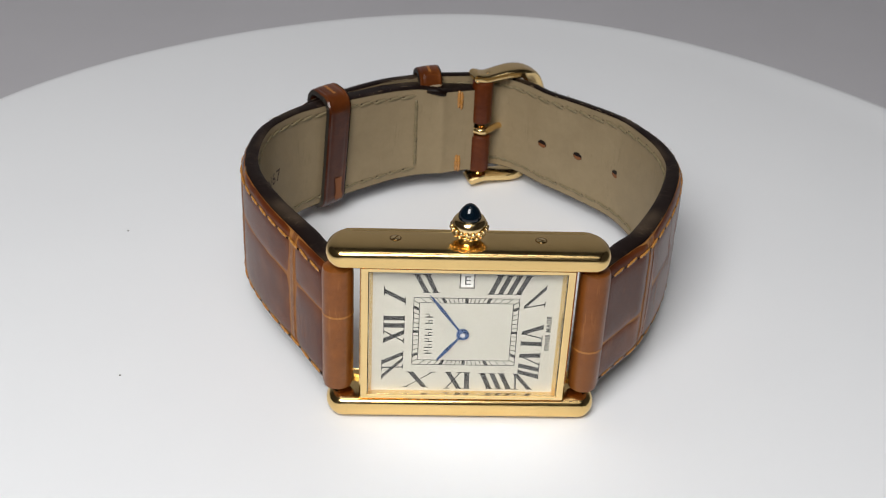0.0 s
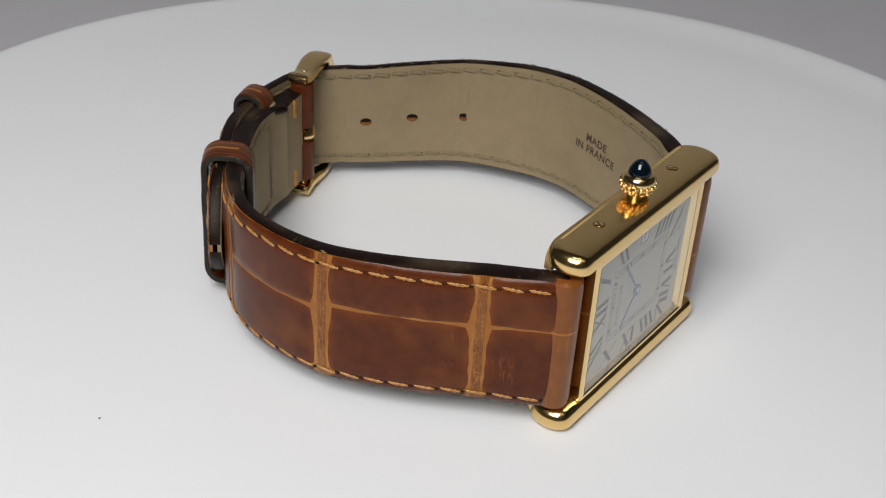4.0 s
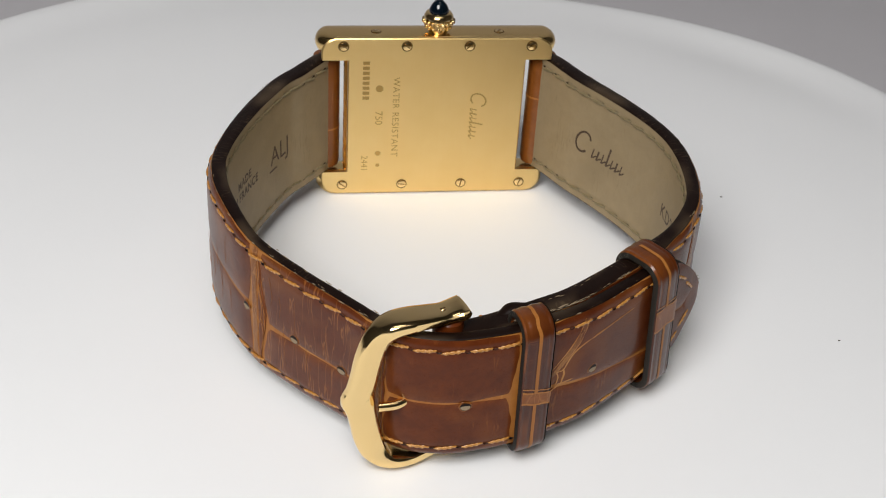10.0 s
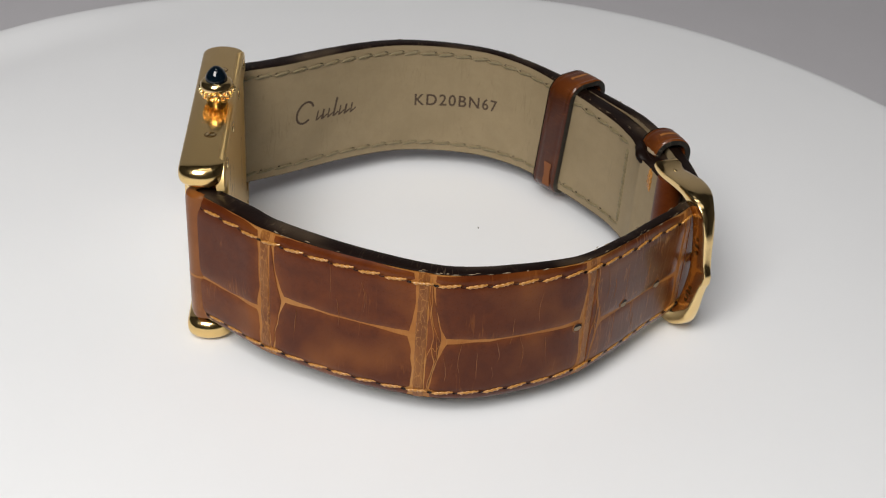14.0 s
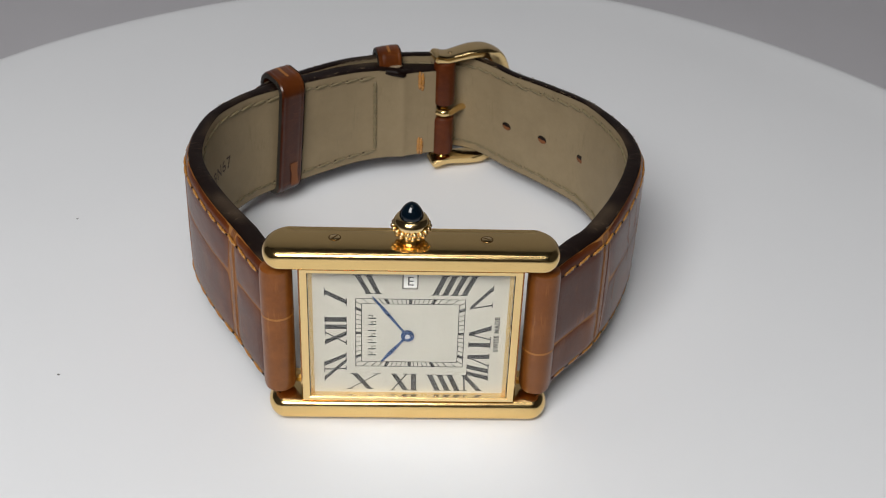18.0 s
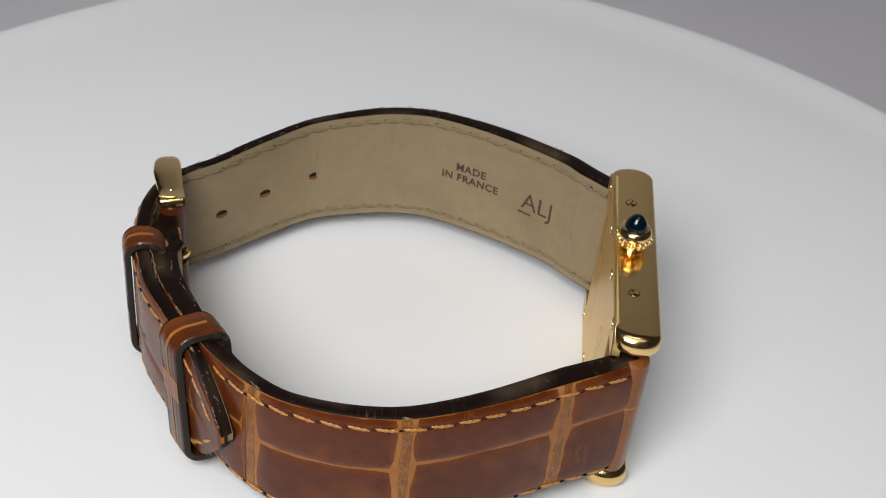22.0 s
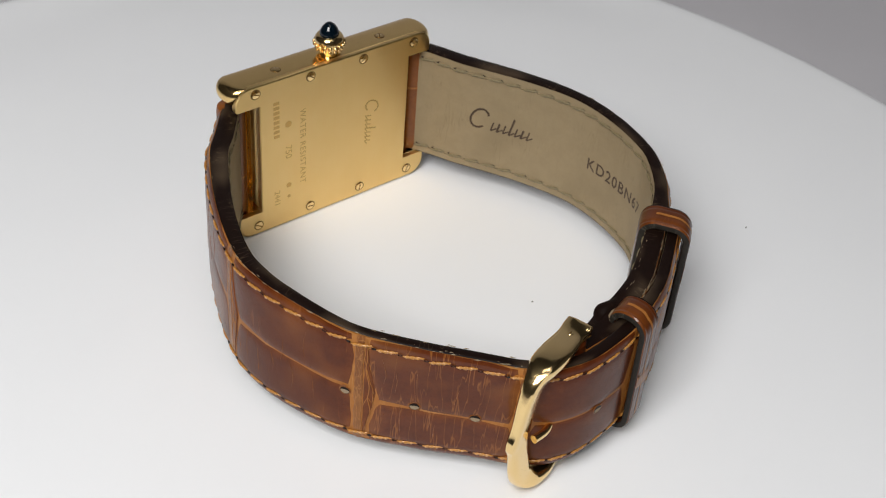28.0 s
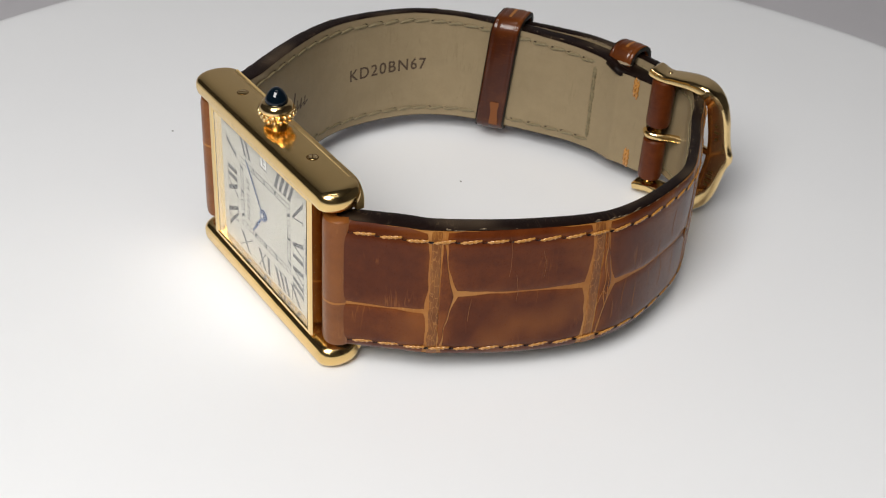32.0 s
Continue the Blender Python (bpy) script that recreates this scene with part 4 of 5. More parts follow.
for k in range(6):
    v = -0.74 + 1.48 * (k + 0.5) / 6
    p = SHORT.place(SEAM_END, v, SHORT.pick(SEAM_END, SHORT.thick) + 0.03) * MM
    n = -SHORT.out(SEAM_END)
    m = Matrix((Vector((0, 0, 1)), n.cross(Vector((0, 0, 1))), n)).transposed().to_4x4()
    m.translation = p
    same_mesh("stitch", STITCH_FLAP, short_strap, m)
for v, shift in ((0.80, 0.0), (-0.78, 0.0), (0.76, 0.42), (-0.80, 0.42)):
    s = SEAM_END + 0.76 * (SHORT.length - SEAM_END) + shift
    p = SHORT.place(s, v, SHORT.pick(s, SHORT.thick) + 0.05) * MM
    n = -SHORT.out(s)
    m = Matrix((Vector((0, 0, 1)), n.cross(Vector((0, 0, 1))), n)).transposed().to_4x4()
    m.translation = p
    same_mesh("stitch", STITCH_SHORT, short_strap, m)
# needle holes, and on the lining the painted shade beside each stitch
for (side, inside), bm in PITS.items():
    tagged(part("needle_holes", bm, EDGE, long_strap if side > 0 else short_strap), kind="stuff")
# the seam that runs to the tip of the long strap
for sign in (1, -1):
    for k in range(3):
        s = LONG.length - 7.0 + k * 2.0
        v = sign * max(0.06, tail(s) - 0.19 - 0.05 * k)
        stitch(LONG, long_strap, STITCH, s, v, LONG.skin(s, v) - 0.16, False, -sign * (0.35 + 0.3 * k))


def crack(strap, parent, points, width, mat=FURROW):
    """A furrow in the hide as a thin raised line through points (s, v)."""
    line, run = spline([(s, v * 8) for s, v in points], 6 + 5 * len(points))
    bm, uv, rows = bmesh.new(), {}, []
    for k, (s, v8) in enumerate(line):
        t = line[min(len(line) - 1, k + 1)] - line[max(0, k - 1)]
        t = t / (np.linalg.norm(t) + 1e-9)
        u = k / (len(line) - 1)
        w = width / 2 * (0.55 + 0.45 * math.sin(math.pi * min(1, u * 1.1))) * (1 + 0.35 * noise.noise((s * 2, v8, 1.0)))
        s += 0.10 * noise.noise((v8 * 0.9, s, 5.0))
        row = []
        for side, lift in ((-1, 0.135), (0, 0.165), (1, 0.135)):
            q, z = s - t[1] * w * side, (v8 + t[0] * w * side) / 8
            vert = bm.verts.new(strap.place(q, z, strap.skin(q, z) - lift))
            uv[vert] = (q, z * 8)
            row.append(vert)
        rows.append(row)
    for a, b in zip(rows, rows[1:]):
        for i in range(2):
            bm.faces.new((a[i], a[i + 1], b[i + 1], b[i]))
    with_uv(bm, uv)
    return part("furrow", bm, mat, parent)


# forks and branches of the furrows
e = LB[4]
crack(LONG, long_strap, [(e + 6.0, 0.9), (e + 4.5, 0.52), (e + 2.6, 0.22), (e + 1.2, 0.05)], 0.85, BAND)
for pts, w in (([(e + 2.2, 0.15), (e + 3.2, 0.16), (e + 4.2, 0.37), (e + 6.0, 0.50), (e + 9.0, 0.58), (e + 13.5, 0.64)], 0.24), ([(e + 0.6, -0.28), (e + 1.8, -0.16), (e + 3.0, -0.09), (e + 4.6, -0.07)], 0.26),
               ([(e + 1.2, 0.05), (e + 0.9, -0.04), (e + 0.5, -0.06)], 0.3), ([(e + 2.2, 0.18), (e + 2.5, 0.04), (e + 2.2, -0.12)], 0.2),
               ([(e + 3.1, 0.18), (e + 3.3, 0.05), (e + 3.0, -0.09)], 0.28), ([(e + 1.8, -0.16), (e + 1.5, -0.5), (e + 0.9, -0.8)], 0.3),
               ([(e + 1.4, 0.10), (e + 1.6, -0.03), (e + 1.4, -0.15)], 0.18), ([(e + 6.2, 0.9), (e + 4.9, 0.52), (e + 2.8, 0.24)], 0.14), ([(e + 5.6, 0.92), (e + 4.1, 0.55), (e + 1.2, 0.14)], 0.14)):
    crack(LONG, long_strap, pts, w)
e = LONG.length
crack(LONG, long_strap, [(e - 6.0, 0.62), (e - 6.7, 0.35), (e - 6.3, 0.08), (e - 5.4, -0.05)], 0.25)
crack(LONG, long_strap, [(e - 6.3, 0.08), (e - 7.0, -0.05)], 0.25)
for e, reach in ((LB[1] + 0.8, 1.7), (LB[2] + 0.7, 1.5)):
    crack(LONG, long_strap, [(e + 0.15, 0.95), (e + 0.42, 0.66), (e + 0.30, 0.40), (e + 0.75, 0.14), (e + 0.62, -0.12), (e + 0.95, -0.36), (e + 0.45, -0.66), (e + 0.10, -0.94)], 0.13)
    crack(LONG, long_strap, [(e + 0.05, 0.70), (e + 0.55, 0.34), (e + 1.15, 0.10), (e + reach, -0.02)], 0.10)
    crack(LONG, long_strap, [(e + 0.00, -0.30), (e + 0.60, -0.10), (e + 1.05, -0.16), (e + reach * 0.9, -0.06)], 0.10)
    crack(LONG, long_strap, [(e + 0.95, -0.36), (e + 1.25, -0.22), (e + 1.15, 0.10)], 0.09)
e = LB[3]
for k in range(9):
    v = -0.85 + 0.21 * k
    crack(LONG, long_strap, [(e - 0.3, v), (e + 0.2, v + 0.06), (e + 0.75, v - 0.03)], 0.13)


random.seed(31)
for base, reach, count in ((LB[1] + 3.0, 13.0, 9), (LB[0] + 3.0, 12.0, 4), (LB[2] + 2.6, 9.0, 7)):
    for k in range(count):
        s, v = base + reach * (k + random.uniform(0.1, 0.9)) / count, random.uniform(-0.75, 0.35)
        tall = random.uniform(0.2, 0.6)
        crack(LONG, long_strap, [(s, v), (s + random.uniform(-0.25, 0.25), v + tall * 0.4), (s + random.uniform(-0.4, 0.4), v + tall)], 0.07, WORN)


# frayed flecks along the worn edges: strap, outline, from, to, how many, which edge, depth from and to
def fray(parent, runs):
    bm = bmesh.new()
    for strap, outline, a, b, count, sign, d0, d1 in runs:
        for k in range(count):
            s = random.uniform(a, b)
            v = sign * (outline(s) if outline else 1.0) * random.uniform(0.985, 1.005)
            c = strap.place(s, v, strap.skin(s, v) + random.uniform(d0, d1))
            c.z += sign * (0.06 if d1 < 0.5 else 0.15)
            run, up = strap.along(s) * random.uniform(0.12, 0.6), Vector((0, 0, random.uniform(0.03, 0.13) * sign))
            o = strap.out(s) * random.uniform(0.03, 0.10)
            ring = [bm.verts.new(p) for p in (c - run, c + o * 0.6 - up * 0.3, c + run, c + up)]
            top = bm.verts.new(c + o + up * 0.5)
            for i in range(4):
                bm.faces.new((ring[i], ring[(i + 1) % 4], top))
    tagged(part("fray", bm, FRAY, parent), "pale frayed flecks along the worn edge", kind="stuff")


random.seed(12)
end = LONG.length
fray(long_strap, ((LONG, tail, LB[0], LB[1], 6, 1, -0.05, 0.35), (LONG, tail, LB[1] - 1, LB[2], 16, 1, -0.05, 0.35), (LONG, tail, LB[2] - 2, LB[3], 26, 1, -0.05, 0.45),
                  (LONG, tail, LB[4], end - 8, 16, 1, -0.05, 0.35), (LONG, tail, LB[4] - 1, end - 8, 60, 1, 1.62, 1.95), (LONG, tail, LB[2], LB[3] + 3, 18, 1, 0.9, 1.7),
                  (LONG, tail, end - 9, end - 0.6, 14, 1, 0.15, 1.3), (LONG, tail, end - 4.5, end - 0.2, 12, 1, -0.05, 0.3), (LONG, tail, end - 4.5, end - 0.2, 9, -1, -0.05, 0.35)))
fray(short_strap, ((SHORT, None, SB[2] - 1.2, SB[2] + 0.6, 12, 1, -0.05, 0.4), (SHORT, None, SB[1] - 0.5, SB[1] + 0.5, 4, 1, -0.05, 0.3),
                   (SHORT, None, SHORT.flat_from + 3, SHORT.length - 8, 14, 1, 1.9, 2.5)))


# buckle holes: eyelets on both faces, the shade of their depth painted as dark discs
def eyelet(strap, parent, s, v):
    for inside in (False, True):
        d = strap.pick(s, strap.thick) + 0.02 if inside else strap.skin(s, v) - 0.155
        c, n, x = strap.place(s, v, d), strap.out(s) * (-1 if inside else 1), strap.along(s)
        bm = bmesh.new()
        rings = []
        big = 1.75 if inside else 1.05
        for r, h in ((0.74, -0.07), (0.68, -0.01), (0.60, -0.01), (0.52, -0.5)):
            rings.append([c + n * h + (x * math.cos(a) + Vector((0, 0, 1)) * math.sin(a) * (0.6 if inside else 0.85) * (1 + 0.25 * math.sin(3 * a + s))) * r * big for a in [2 * math.pi * i / 18 for i in range(18)]])
        rows = loft(bm, rings)
        with_uv(bm, {vv: (s + vv.co.x, vv.co.z) for row in rows for vv in row})
        hole = part("hole", bm, LINING if inside else ROLL, parent, "punched buckle hole")
        # flat dark disc over the mouth paints the shade inside the hole
        bm = bmesh.new()
        bm.faces.new([bm.verts.new(c + n * 0.004 + (x * math.cos(a) + Vector((0, 0, 1)) * math.sin(a) * (0.72 if inside else 0.85)) * (0.88 if inside else 0.60)) for a in [2 * math.pi * i / 18 for i in range(18)]])
        part("bore", bm, EDGE, hole)
        if inside:
            bm = bmesh.new()
            arc = [math.pi * (1.05 + 0.9 * i / 10) for i in range(11)]
            rim = [(math.cos(a) * 0.80, math.sin(a) * 0.60) for a in arc] + [(math.cos(a) * 0.70 + 0.1, math.sin(a) * 0.05) for a in arc[::-1]]
            bm.faces.new([bm.verts.new(c + n * 0.012 + x * px + Vector((0, 0, pz))) for px, pz in rim])
            part("raw_rim", bm, WORN, hole, "tan raw leather in the hole")
        else:
            bm = bmesh.new()
            arc = [math.pi * (1.02 + 0.96 * i / 10) for i in range(11)]
            rim = [(math.cos(a) * 0.57, math.sin(a) * 0.48) for a in arc] + [(math.cos(a) * 0.54, math.sin(a) * -0.12) for a in arc[::-1]]
            bm.faces.new([bm.verts.new(c + n * 0.012 + x * px + Vector((0, 0, pz))) for px, pz in rim])
            part("raw_rim", bm, FRAY, hole, "pale raw leather in the hole")


for xy, z in (((25.8, 20.4), 10.75), ((20.7, 26.9), 10.45), ((15.7, 32.0), 9.85), ((2.8, 38.9), 9.9), ((-12.0, 34.3), 10.75)):
    s = LONG.nearest(xy)
    eyelet(LONG, long_strap, s, (z - LONG.pick(s, LONG.mid)) / (LONG.pick(s, LONG.wide) / 2))


# stamps on the lining
def stamped(strap, parent, bm, s, z, way, label=""):
    for v in bm.verts:
        q = s + way * v.co.x
        p = strap.place(q, 0, strap.pick(q, strap.thick) + 0.022)
        v.co = Vector((p.x, p.y, z + v.co.y))
    return part("stamp", bm, STAMP, parent, label)


stamped(LONG, long_strap, letters("MADE", 1.2, 1.1, 0.05), LONG.nearest((29.2, -0.6)) - 2.8, 13.15, -1)
stamped(LONG, long_strap, letters("IN FRANCE", 1.2, 1.1, 0.05), LONG.nearest((29.2, -0.6)) - 2.8, 11.4, -1)
stamped(LONG, long_strap, letters("ALJ", 2.7, 1.0), LONG.nearest((25.4, -11.0)) - 2.9, 11.2, -1)
bm = bmesh.new()
bars(bm, [(-3.1, -0.9, -0.95, -0.65)])
stamped(LONG, long_strap, bm, LONG.nearest((25.4, -11.0)) - 2.9, 11.2, -1)
stamped(SHORT, short_strap, letters("KD20BN67", 1.85, 1.16, 0.03), SHORT.nearest((-30.4, 8.6)) + 1.5, 11.0, 1)
bm = bmesh.new()
script_mark(lambda a, b: (a, b, 0), bm, 10.4, 3.3)
stamped(SHORT, short_strap, bm, SHORT.nearest((-23.5, -15.2)) - 0.6, 11.4, 1, "stamped flowing mark drawn as plain strokes")


# ---- keepers ----
def keeper(strap, s, z0, z1, d_in, d_out, width, thick, name, label, lean=0.0, worn=None, rake=0.0):
    """A leather loop round the strap ends."""
    o, n, x = strap.place(s, 0, 0), strap.out(s), strap.along(s)
    hz, hd = (z1 - z0) / 2, (d_in + d_out) / 2
    cz, cd = (z0 + z1) / 2, (d_out - d_in) / 2
    path = []
    for px, pz in rounded_outline(hd, hz, min(1.6, hd * 0.93), 8):
        path.append((cd + px, cz + pz))
    bm, uv, rows = bmesh.new(), {}, []
    run = 0.0
    for k in range(len(path) + 1):
        a, b = path[k % len(path)], path[(k + 1) % len(path)]
        p0 = path[k - 1]
        t = Vector((b[0] - p0[0], b[1] - p0[1])).normalized()
        out = Vector((t.y, -t.x))
        run += (Vector(a) - Vector(p0)).length
        row = []
        for w, h in ((-1, 0.0), (-0.97, 0.8), (-0.86, 1.0), (-0.75, 0.985), (-0.68, 0.93), (-0.61, 0.99), (-0.35, 1.07), (0, 0.97), (0.35, 1.07), (0.61, 0.99), (0.68, 0.93), (0.75, 0.985), (0.86, 1.0), (0.97, 0.8), (1, 0.0), (0.9, -0.1), (-0.9, -0.1)):
            d = Vector(a) + out * thick * h
            vert = bm.verts.new(Vector((o.x, o.y, 0)) + n * d.x + Vector((0, 0, d.y)) + x * (w * width / 2 + lean * (d.x + d_in) / (d_in + d_out) + rake * (cz - d.y) / (z1 - z0)))
            uv[vert] = (run, w * width / 2)
            row.append(vert)
        rows.append(row)
    for a, b in zip(rows, rows[1:]):
        for i in range(len(a)):
            j = (i + 1) % len(a)
            bm.faces.new((a[i], a[j], b[j], b[i]))
    bmesh.ops.remove_doubles(bm, verts=rows[0] + rows[-1], dist=0.001)
    with_uv(bm, uv)
    loop = part(name, bm, LOOP, watch, label)
    # tan furrow along the outer face and over the top
    strip, rows, uv = bmesh.new(), [], {}
    for k in range(len(path) + 1):
        a, b, p0 = path[k % len(path)], path[(k + 1) % len(path)], path[k - 1 if k < len(path) else len(path) - 1]
        t = Vector((b[0] - p0[0], b[1] - p0[1])).normalized()
        out = Vector((t.y, -t.x))
        w0 = 0.25 * noise.noise((k % len(path) * 0.35, s, 0))
        d = Vector(a) + out * thick * 1.065
        row = []
        for w in (-0.21, 0.21):
            vert = strip.verts.new(Vector((o.x, o.y, 0)) + n * d.x + Vector((0, 0, d.y)) + x * (w0 + w + lean * (d.x + d_in) / (d_in + d_out) + rake * (cz - d.y) / (z1 - z0)))
            uv[vert] = (k * 0.8, w)
            row.append(vert)
        rows.append(row)
    for a, b in zip(rows, rows[1:]):
        if min((v.co - Vector((o.x, o.y, 0))).dot(n) for v in a + b) > -0.85 * d_in:
            strip.faces.new((a[0], a[1], b[1], b[0]))
    with_uv(strip, uv)
    part("furrow", strip, FURROW, loop)
    for w in (-1, 1):
        rim, rows, uv = bmesh.new(), [], {}
        for k in range(len(path) + 1):
            a, b, p0 = path[k % len(path)], path[(k + 1) % len(path)], path[k - 1]
            t = Vector((b[0] - p0[0], b[1] - p0[1])).normalized()
            out = Vector((t.y, -t.x))
            row = []
            for h, e in ((-0.12, 0.0), (0.0, 0.14), (0.6, 0.16), (0.86, 0.06)):
                d = Vector(a) + out * thick * h
                vert = rim.verts.new(Vector((o.x, o.y, 0)) + n * d.x + Vector((0, 0, d.y)) + x * (w * (width / 2 + e - 0.03) + lean * (d.x + d_in) / (d_in + d_out) + rake * (cz - d.y) / (z1 - z0)))
                uv[vert] = (k * 0.8, h)
                row.append(vert)
            rows.append(row)
        for a, b in zip(rows, rows[1:]):
            for i in range(3):
                rim.faces.new((a[i], a[i + 1], b[i + 1], b[i]))
        with_uv(rim, uv)
        part("painted_edge", rim, EDGE_WORN, loop)
    # a pale worn band across the outer face, with a crease above and below it
    z_low, z_high, slant = worn
    for a0, a1, mat in ((z_low, z_high, WORN), (z_low - 0.22, z_low, FURROW), (z_high, z_high + 0.22, FURROW), (z_high + 0.55, z_high + 0.7, FURROW)):
        band, uv, rows = bmesh.new(), {}, []
        for k in range(13):
            w = -0.97 + 1.94 * k / 12
            puff = thick * (1.075 if abs(w) < 0.85 else 0.99)
            row = []
            for z in (a0, a1):
                zz = z + slant * w * 0.5 + 0.25 * noise.noise((w * 1.5, z, s))
                vert = band.verts.new(Vector((o.x, o.y, 0)) + n * (d_out + puff) + Vector((0, 0, zz)) + x * (w * width / 2 + lean + rake * (cz - zz) / (z1 - z0)))
                uv[vert] = (w * width / 2, zz)
                row.append(vert)
            rows.append(row)
        for a, b in zip(rows, rows[1:]):
            band.faces.new((a[0], a[1], b[1], b[0]))
        with_uv(band, uv)
        part("worn_band" if mat == WORN else "crease", band, mat, loop)
    return loop


keeper(LONG, LONG.nearest((-4.3, 37.5)) + 0.7, 2.5, 19.5, 3.5, 0.2, 3.7, 0.75, "fixed_keeper", "dark brown leather keeper loop beside the buckle", -0.5, (9.6, 10.9, -0.8), 0.3)
free = keeper(LONG, LONG.nearest((-21.7, 27.2)), 2.7, 20.0, 4.8, 0.38, 4.1, 0.8, "free_keeper", "dark brown sliding leather keeper loop", -0.6, (12.0, 14.6, 0.3), 1.5)
bm = bmesh.new()
s = LONG.nearest((-21.7, 27.2))
o, n, x = LONG.place(s, 0, 0), LONG.out(s), LONG.along(s)
grid = [[bm.verts.new(Vector((o.x, o.y, 0)) - n * 5.72 + Vector((0, 0, z)) + x * w * (1.0 + 0.15 * math.sin(z * 2))) for w in (-0.6, 0.0, 0.6)] for z in (3.6, 4.4, 5.2, 6.0, 6.8, 7.4)]
for a, b in zip(grid, grid[1:]):
    for i in range(2):
        bm.faces.new((a[i], a[i + 1], b[i + 1], b[i]))
part("seam_patch", bm, WORN, free, "rough tan seam patch")

# the short end curls up behind the fixed keeper, with a raw pale spot
bm, chip, stations = bmesh.new(), bmesh.new(), []
s = SHORT.nearest((-3.4, 34.8))
for k in range(21):
    d = -3.4 + 6.8 * k / 20
    hump = math.exp(-(d / 2.0) ** 2)
    p = SHORT.place(s + d, 1.0, SHORT.pick(s + d, SHORT.thick) * (0.72 + 0.18 * hump))
    p.z += -0.45 + 0.35 * hump
    stations.append((p, SHORT.out(s + d), Vector((0, 0, 1)), 0.7 + 0.2 * hump, 0.5 + 0.1 * hump))
sweep(bm, stations, 14, 2.4)
with_uv(bm, {v: (v.co.x * 2, v.co.z * 2) for v in bm.verts})
part("curled_edge", bm, EDGE, short_strap, "dark curled leather edge")
p = SHORT.place(s - 0.3, 1.0, SHORT.pick(s, SHORT.thick) * 0.45) + Vector((0, 0, 0.1))
sweep(chip, [(p + SHORT.along(s) * d, SHORT.out(s), Vector((0, 0, 1)), r, r * 0.45) for d, r in ((-1.5, 0.1), (-1.0, 0.5), (0.0, 0.75), (1.0, 0.6), (1.6, 0.1))], 10, 2.0)
part("raw_spot", chip, FRAY, short_strap, "pale raw spot on the leather edge")

# ---- buckle ----
BO, BU, BW = Vector((4.6, 34.9, 10.6)), Vector((0.951, 0.308, 0)), Vector((-0.308, 0.951, 0))
UP = Vector((0, 0, 1))


def bk(u, w, z):
    return BO + BU * u + BW * w + UP * z


def smooth_path(points, count):
    return spline(points, count)[0]


arm = [(-1.35, 0.12, 9.28, 0.66, 1.76), (-0.6, -0.02, 9.08, 0.66, 1.66), (0.6, 0.0, 8.95, 0.64, 1.56), (2.2, 0.12, 9.12, 0.68, 1.66), (4.6, 0.22, 9.35, 0.74, 1.80), (6.8, 0.10, 9.05, 0.9, 1.65)]
face = [(8.3, 0.05, 7.7, 1.35, 1.05), (9.05, 0.0, 5.6, 1.55, 0.85), (9.5, -0.03, 3.5, 1.55, 0.75), (9.85, -0.05, 1.7, 1.62, 0.70), (10.1, -0.1, 0.55, 1.80, 0.68), (10.25, -0.1, 0.0, 1.92, 0.68)]
half = arm + face
full = half + [(u, w, -z, a, b) for u, w, z, a, b in half[::-1][1:]]
dense = smooth_path(full, 120)
stations = []
for k in range(120):
    u, w, z, a, b = dense[k]
    p, q = dense[max(0, k - 1)], dense[min(119, k + 1)]
    t = (bk(*q[:3]) - bk(*p[:3])).normalized()
    side = (BW - t * BW.dot(t)).normalized()
    other = t.cross(side)
    stations.append((bk(u, w, z), other, side, a, b))
bm = bmesh.new()
sweep(bm, stations, 24, 4.2)
buckle = part("buckle", bm, GOLD, watch, "polished gold pin buckle with a pointed front")
for sign in (1, -1):
    for u, w in ((0.75, 0.0),):
        screw(buckle, bk(u, w, sign * 9.56), UP * sign, 0.34, 0.4)
bm = bmesh.new()
lathe(bm, ((0.7, 2.0), (0.75, 2.1), (0.75, 19.5), (0.7, 19.6)), (BO.x, BO.y), 20)
part("bar", bm, GOLD, buckle)
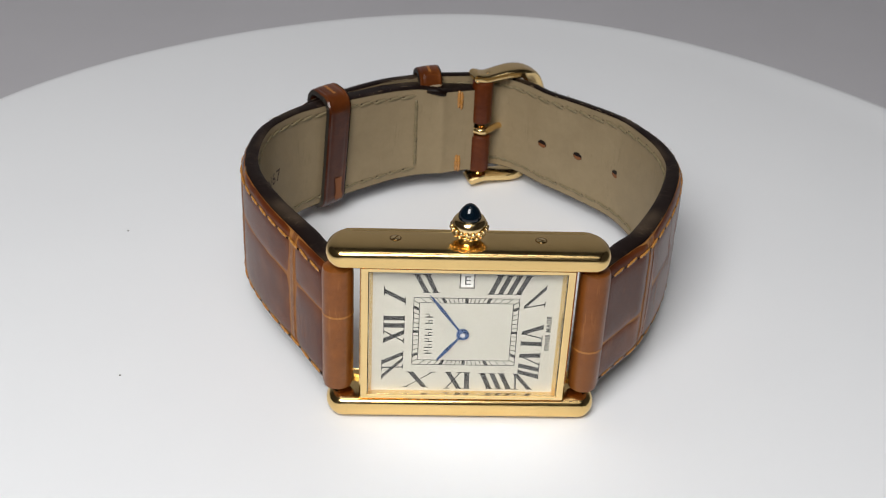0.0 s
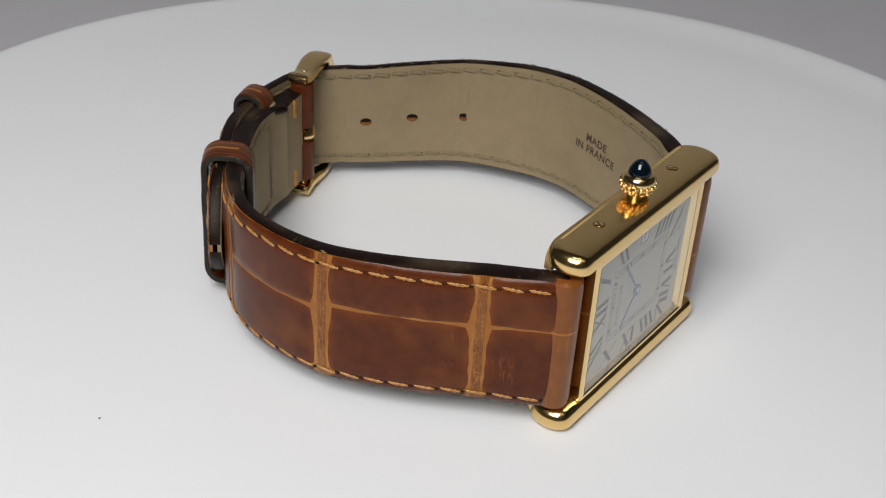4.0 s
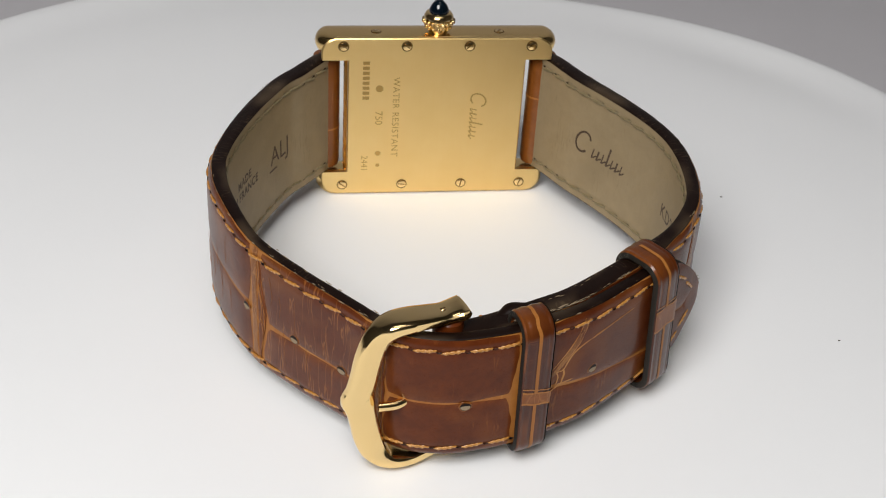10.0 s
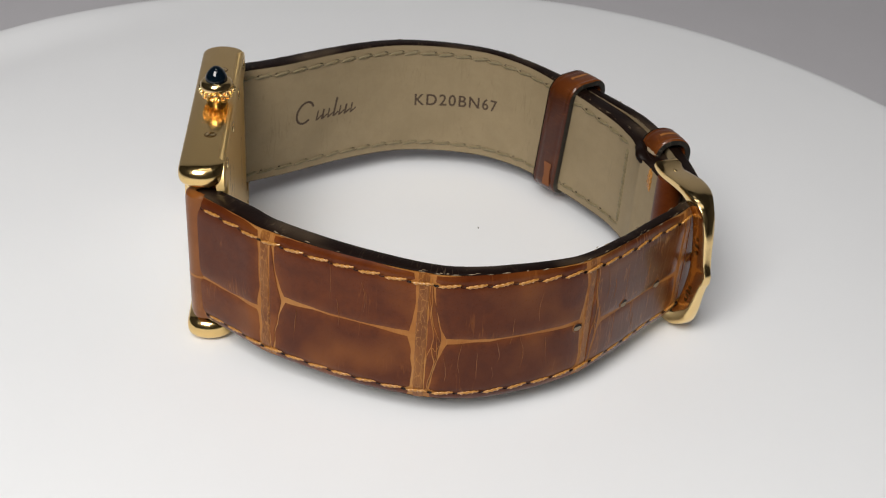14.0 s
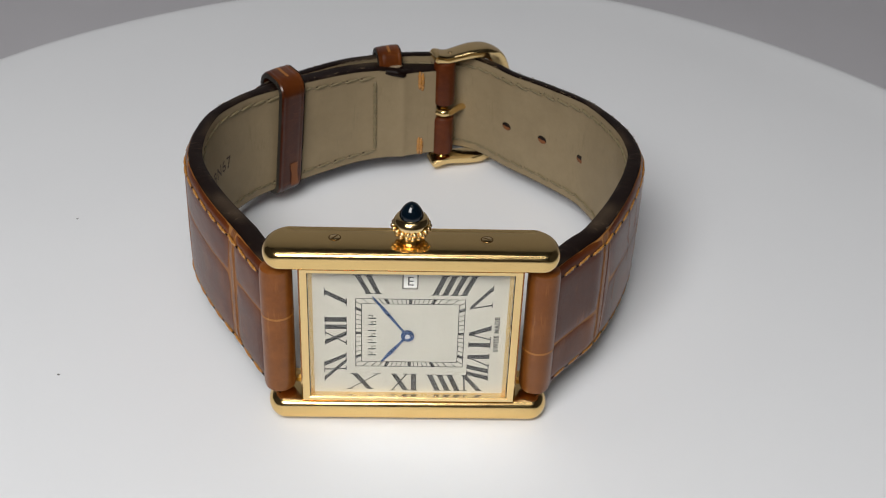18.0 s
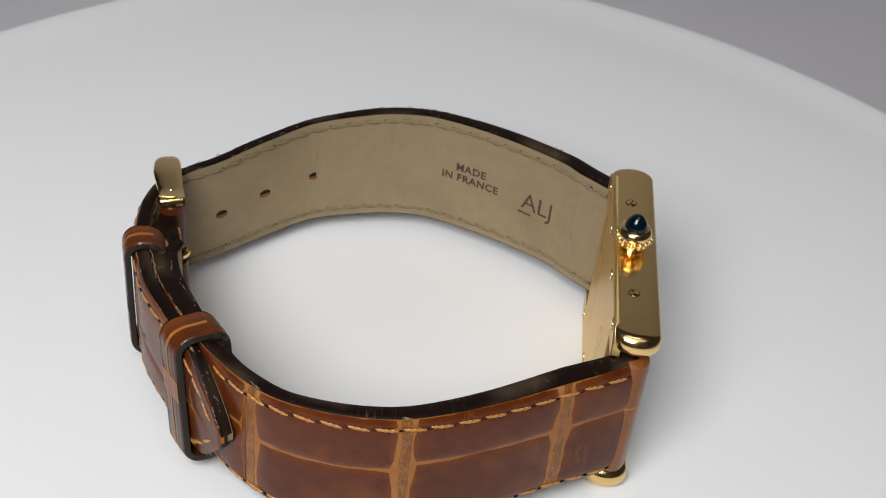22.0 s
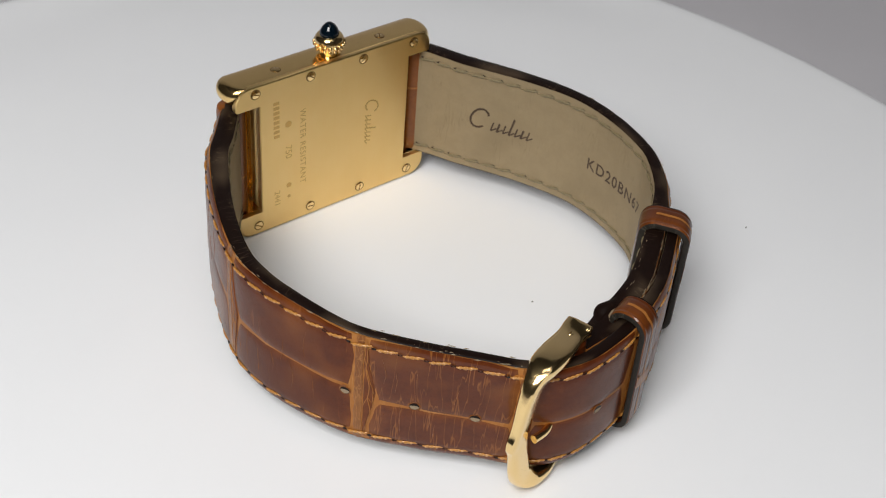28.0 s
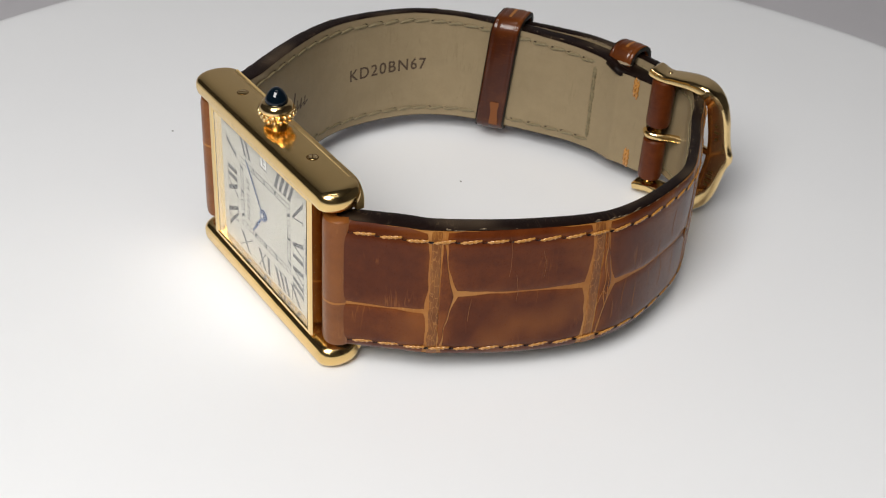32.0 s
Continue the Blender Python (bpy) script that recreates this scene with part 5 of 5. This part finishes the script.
# small plain stamps on the inner face of the front
bm = bmesh.new()
for z, long in ((4.6, 0.5), (3.7, 0.8), (2.8, 0.5), (-2.6, 0.6), (-3.3, 0.9), (-4.0, 0.9), (-4.7, 0.6)):
    u = 9.5 - 0.045 * (abs(z) - 3.5) * 4
    corners = [bk(u + du, -0.84, z + dz) for du, dz in ((-long / 2, -0.2), (long / 2, -0.2), (long / 2, 0.2), (-long / 2, 0.2))]
    bm.faces.new([bm.verts.new(c) for c in corners])
part("stamp", bm, DARK_GOLD, buckle, "small worn stamps drawn as plain bars")
# the tongue: a ring round the bar and a curved pin over the long strap
pin = smooth_path([(-1.3, -0.7, -0.1), (-0.3, -1.55, -0.1), (1.2, -1.0, -0.15), (2.4, 0.0, -0.3), (3.5, 0.7, -0.5), (4.7, 1.1, -0.7), (6.3, 1.45, -0.8), (8.3, 1.05, -0.85)], 40)
stations = []
for k in range(40):
    t = (bk(*pin[min(39, k + 1)]) - bk(*pin[max(0, k - 1)])).normalized()
    stations.append((bk(*pin[k]), UP, t.cross(UP).normalized(), 0.55, 0.48))
bm = bmesh.new()
sweep(bm, stations, 14, 2.2)
part("tongue", bm, GOLD, buckle, "polished gold buckle tongue")
# knuckles at the hinge ends of the arms
for sign in (1, -1):
    bm = bmesh.new()
    sweep(bm, [(bk(-1.35, 0.1 + w, sign * 9.2), BU, UP, r, r) for w, r in ((-1.46, 0.45), (-1.38, 0.64), (-0.8, 0.68), (0.8, 0.68), (1.38, 0.64), (1.46, 0.45))], 16, 2.0)
    part("knuckle", bm, GOLD, buckle)
# leather rolled round the bar, parted by the tongue
for z0, z1 in ((2.9, 9.5), (11.6, 19.0)):
    bm = bmesh.new()
    lathe(bm, ((1.4, z0), (1.66, z0 + 0.25), (1.70, z0 + 0.6), (1.70, z1 - 0.6), (1.66, z1 - 0.25), (1.4, z1)), (BO.x, BO.y), 28)
    with_uv(bm, {v: (math.atan2(v.co.y - BO.y, v.co.x - BO.x) * 1.6 + 70, v.co.z) for v in bm.verts})
    part("rolled_end", bm, SCALE, short_strap)


# ---- the turning of the table ----
def motions():
    rows = [(t, pose(0, 0, 0, 0, 0, a)) for t, a in TURN]
    walk(turntable, rows)
    walk(watch, rows)


motions()
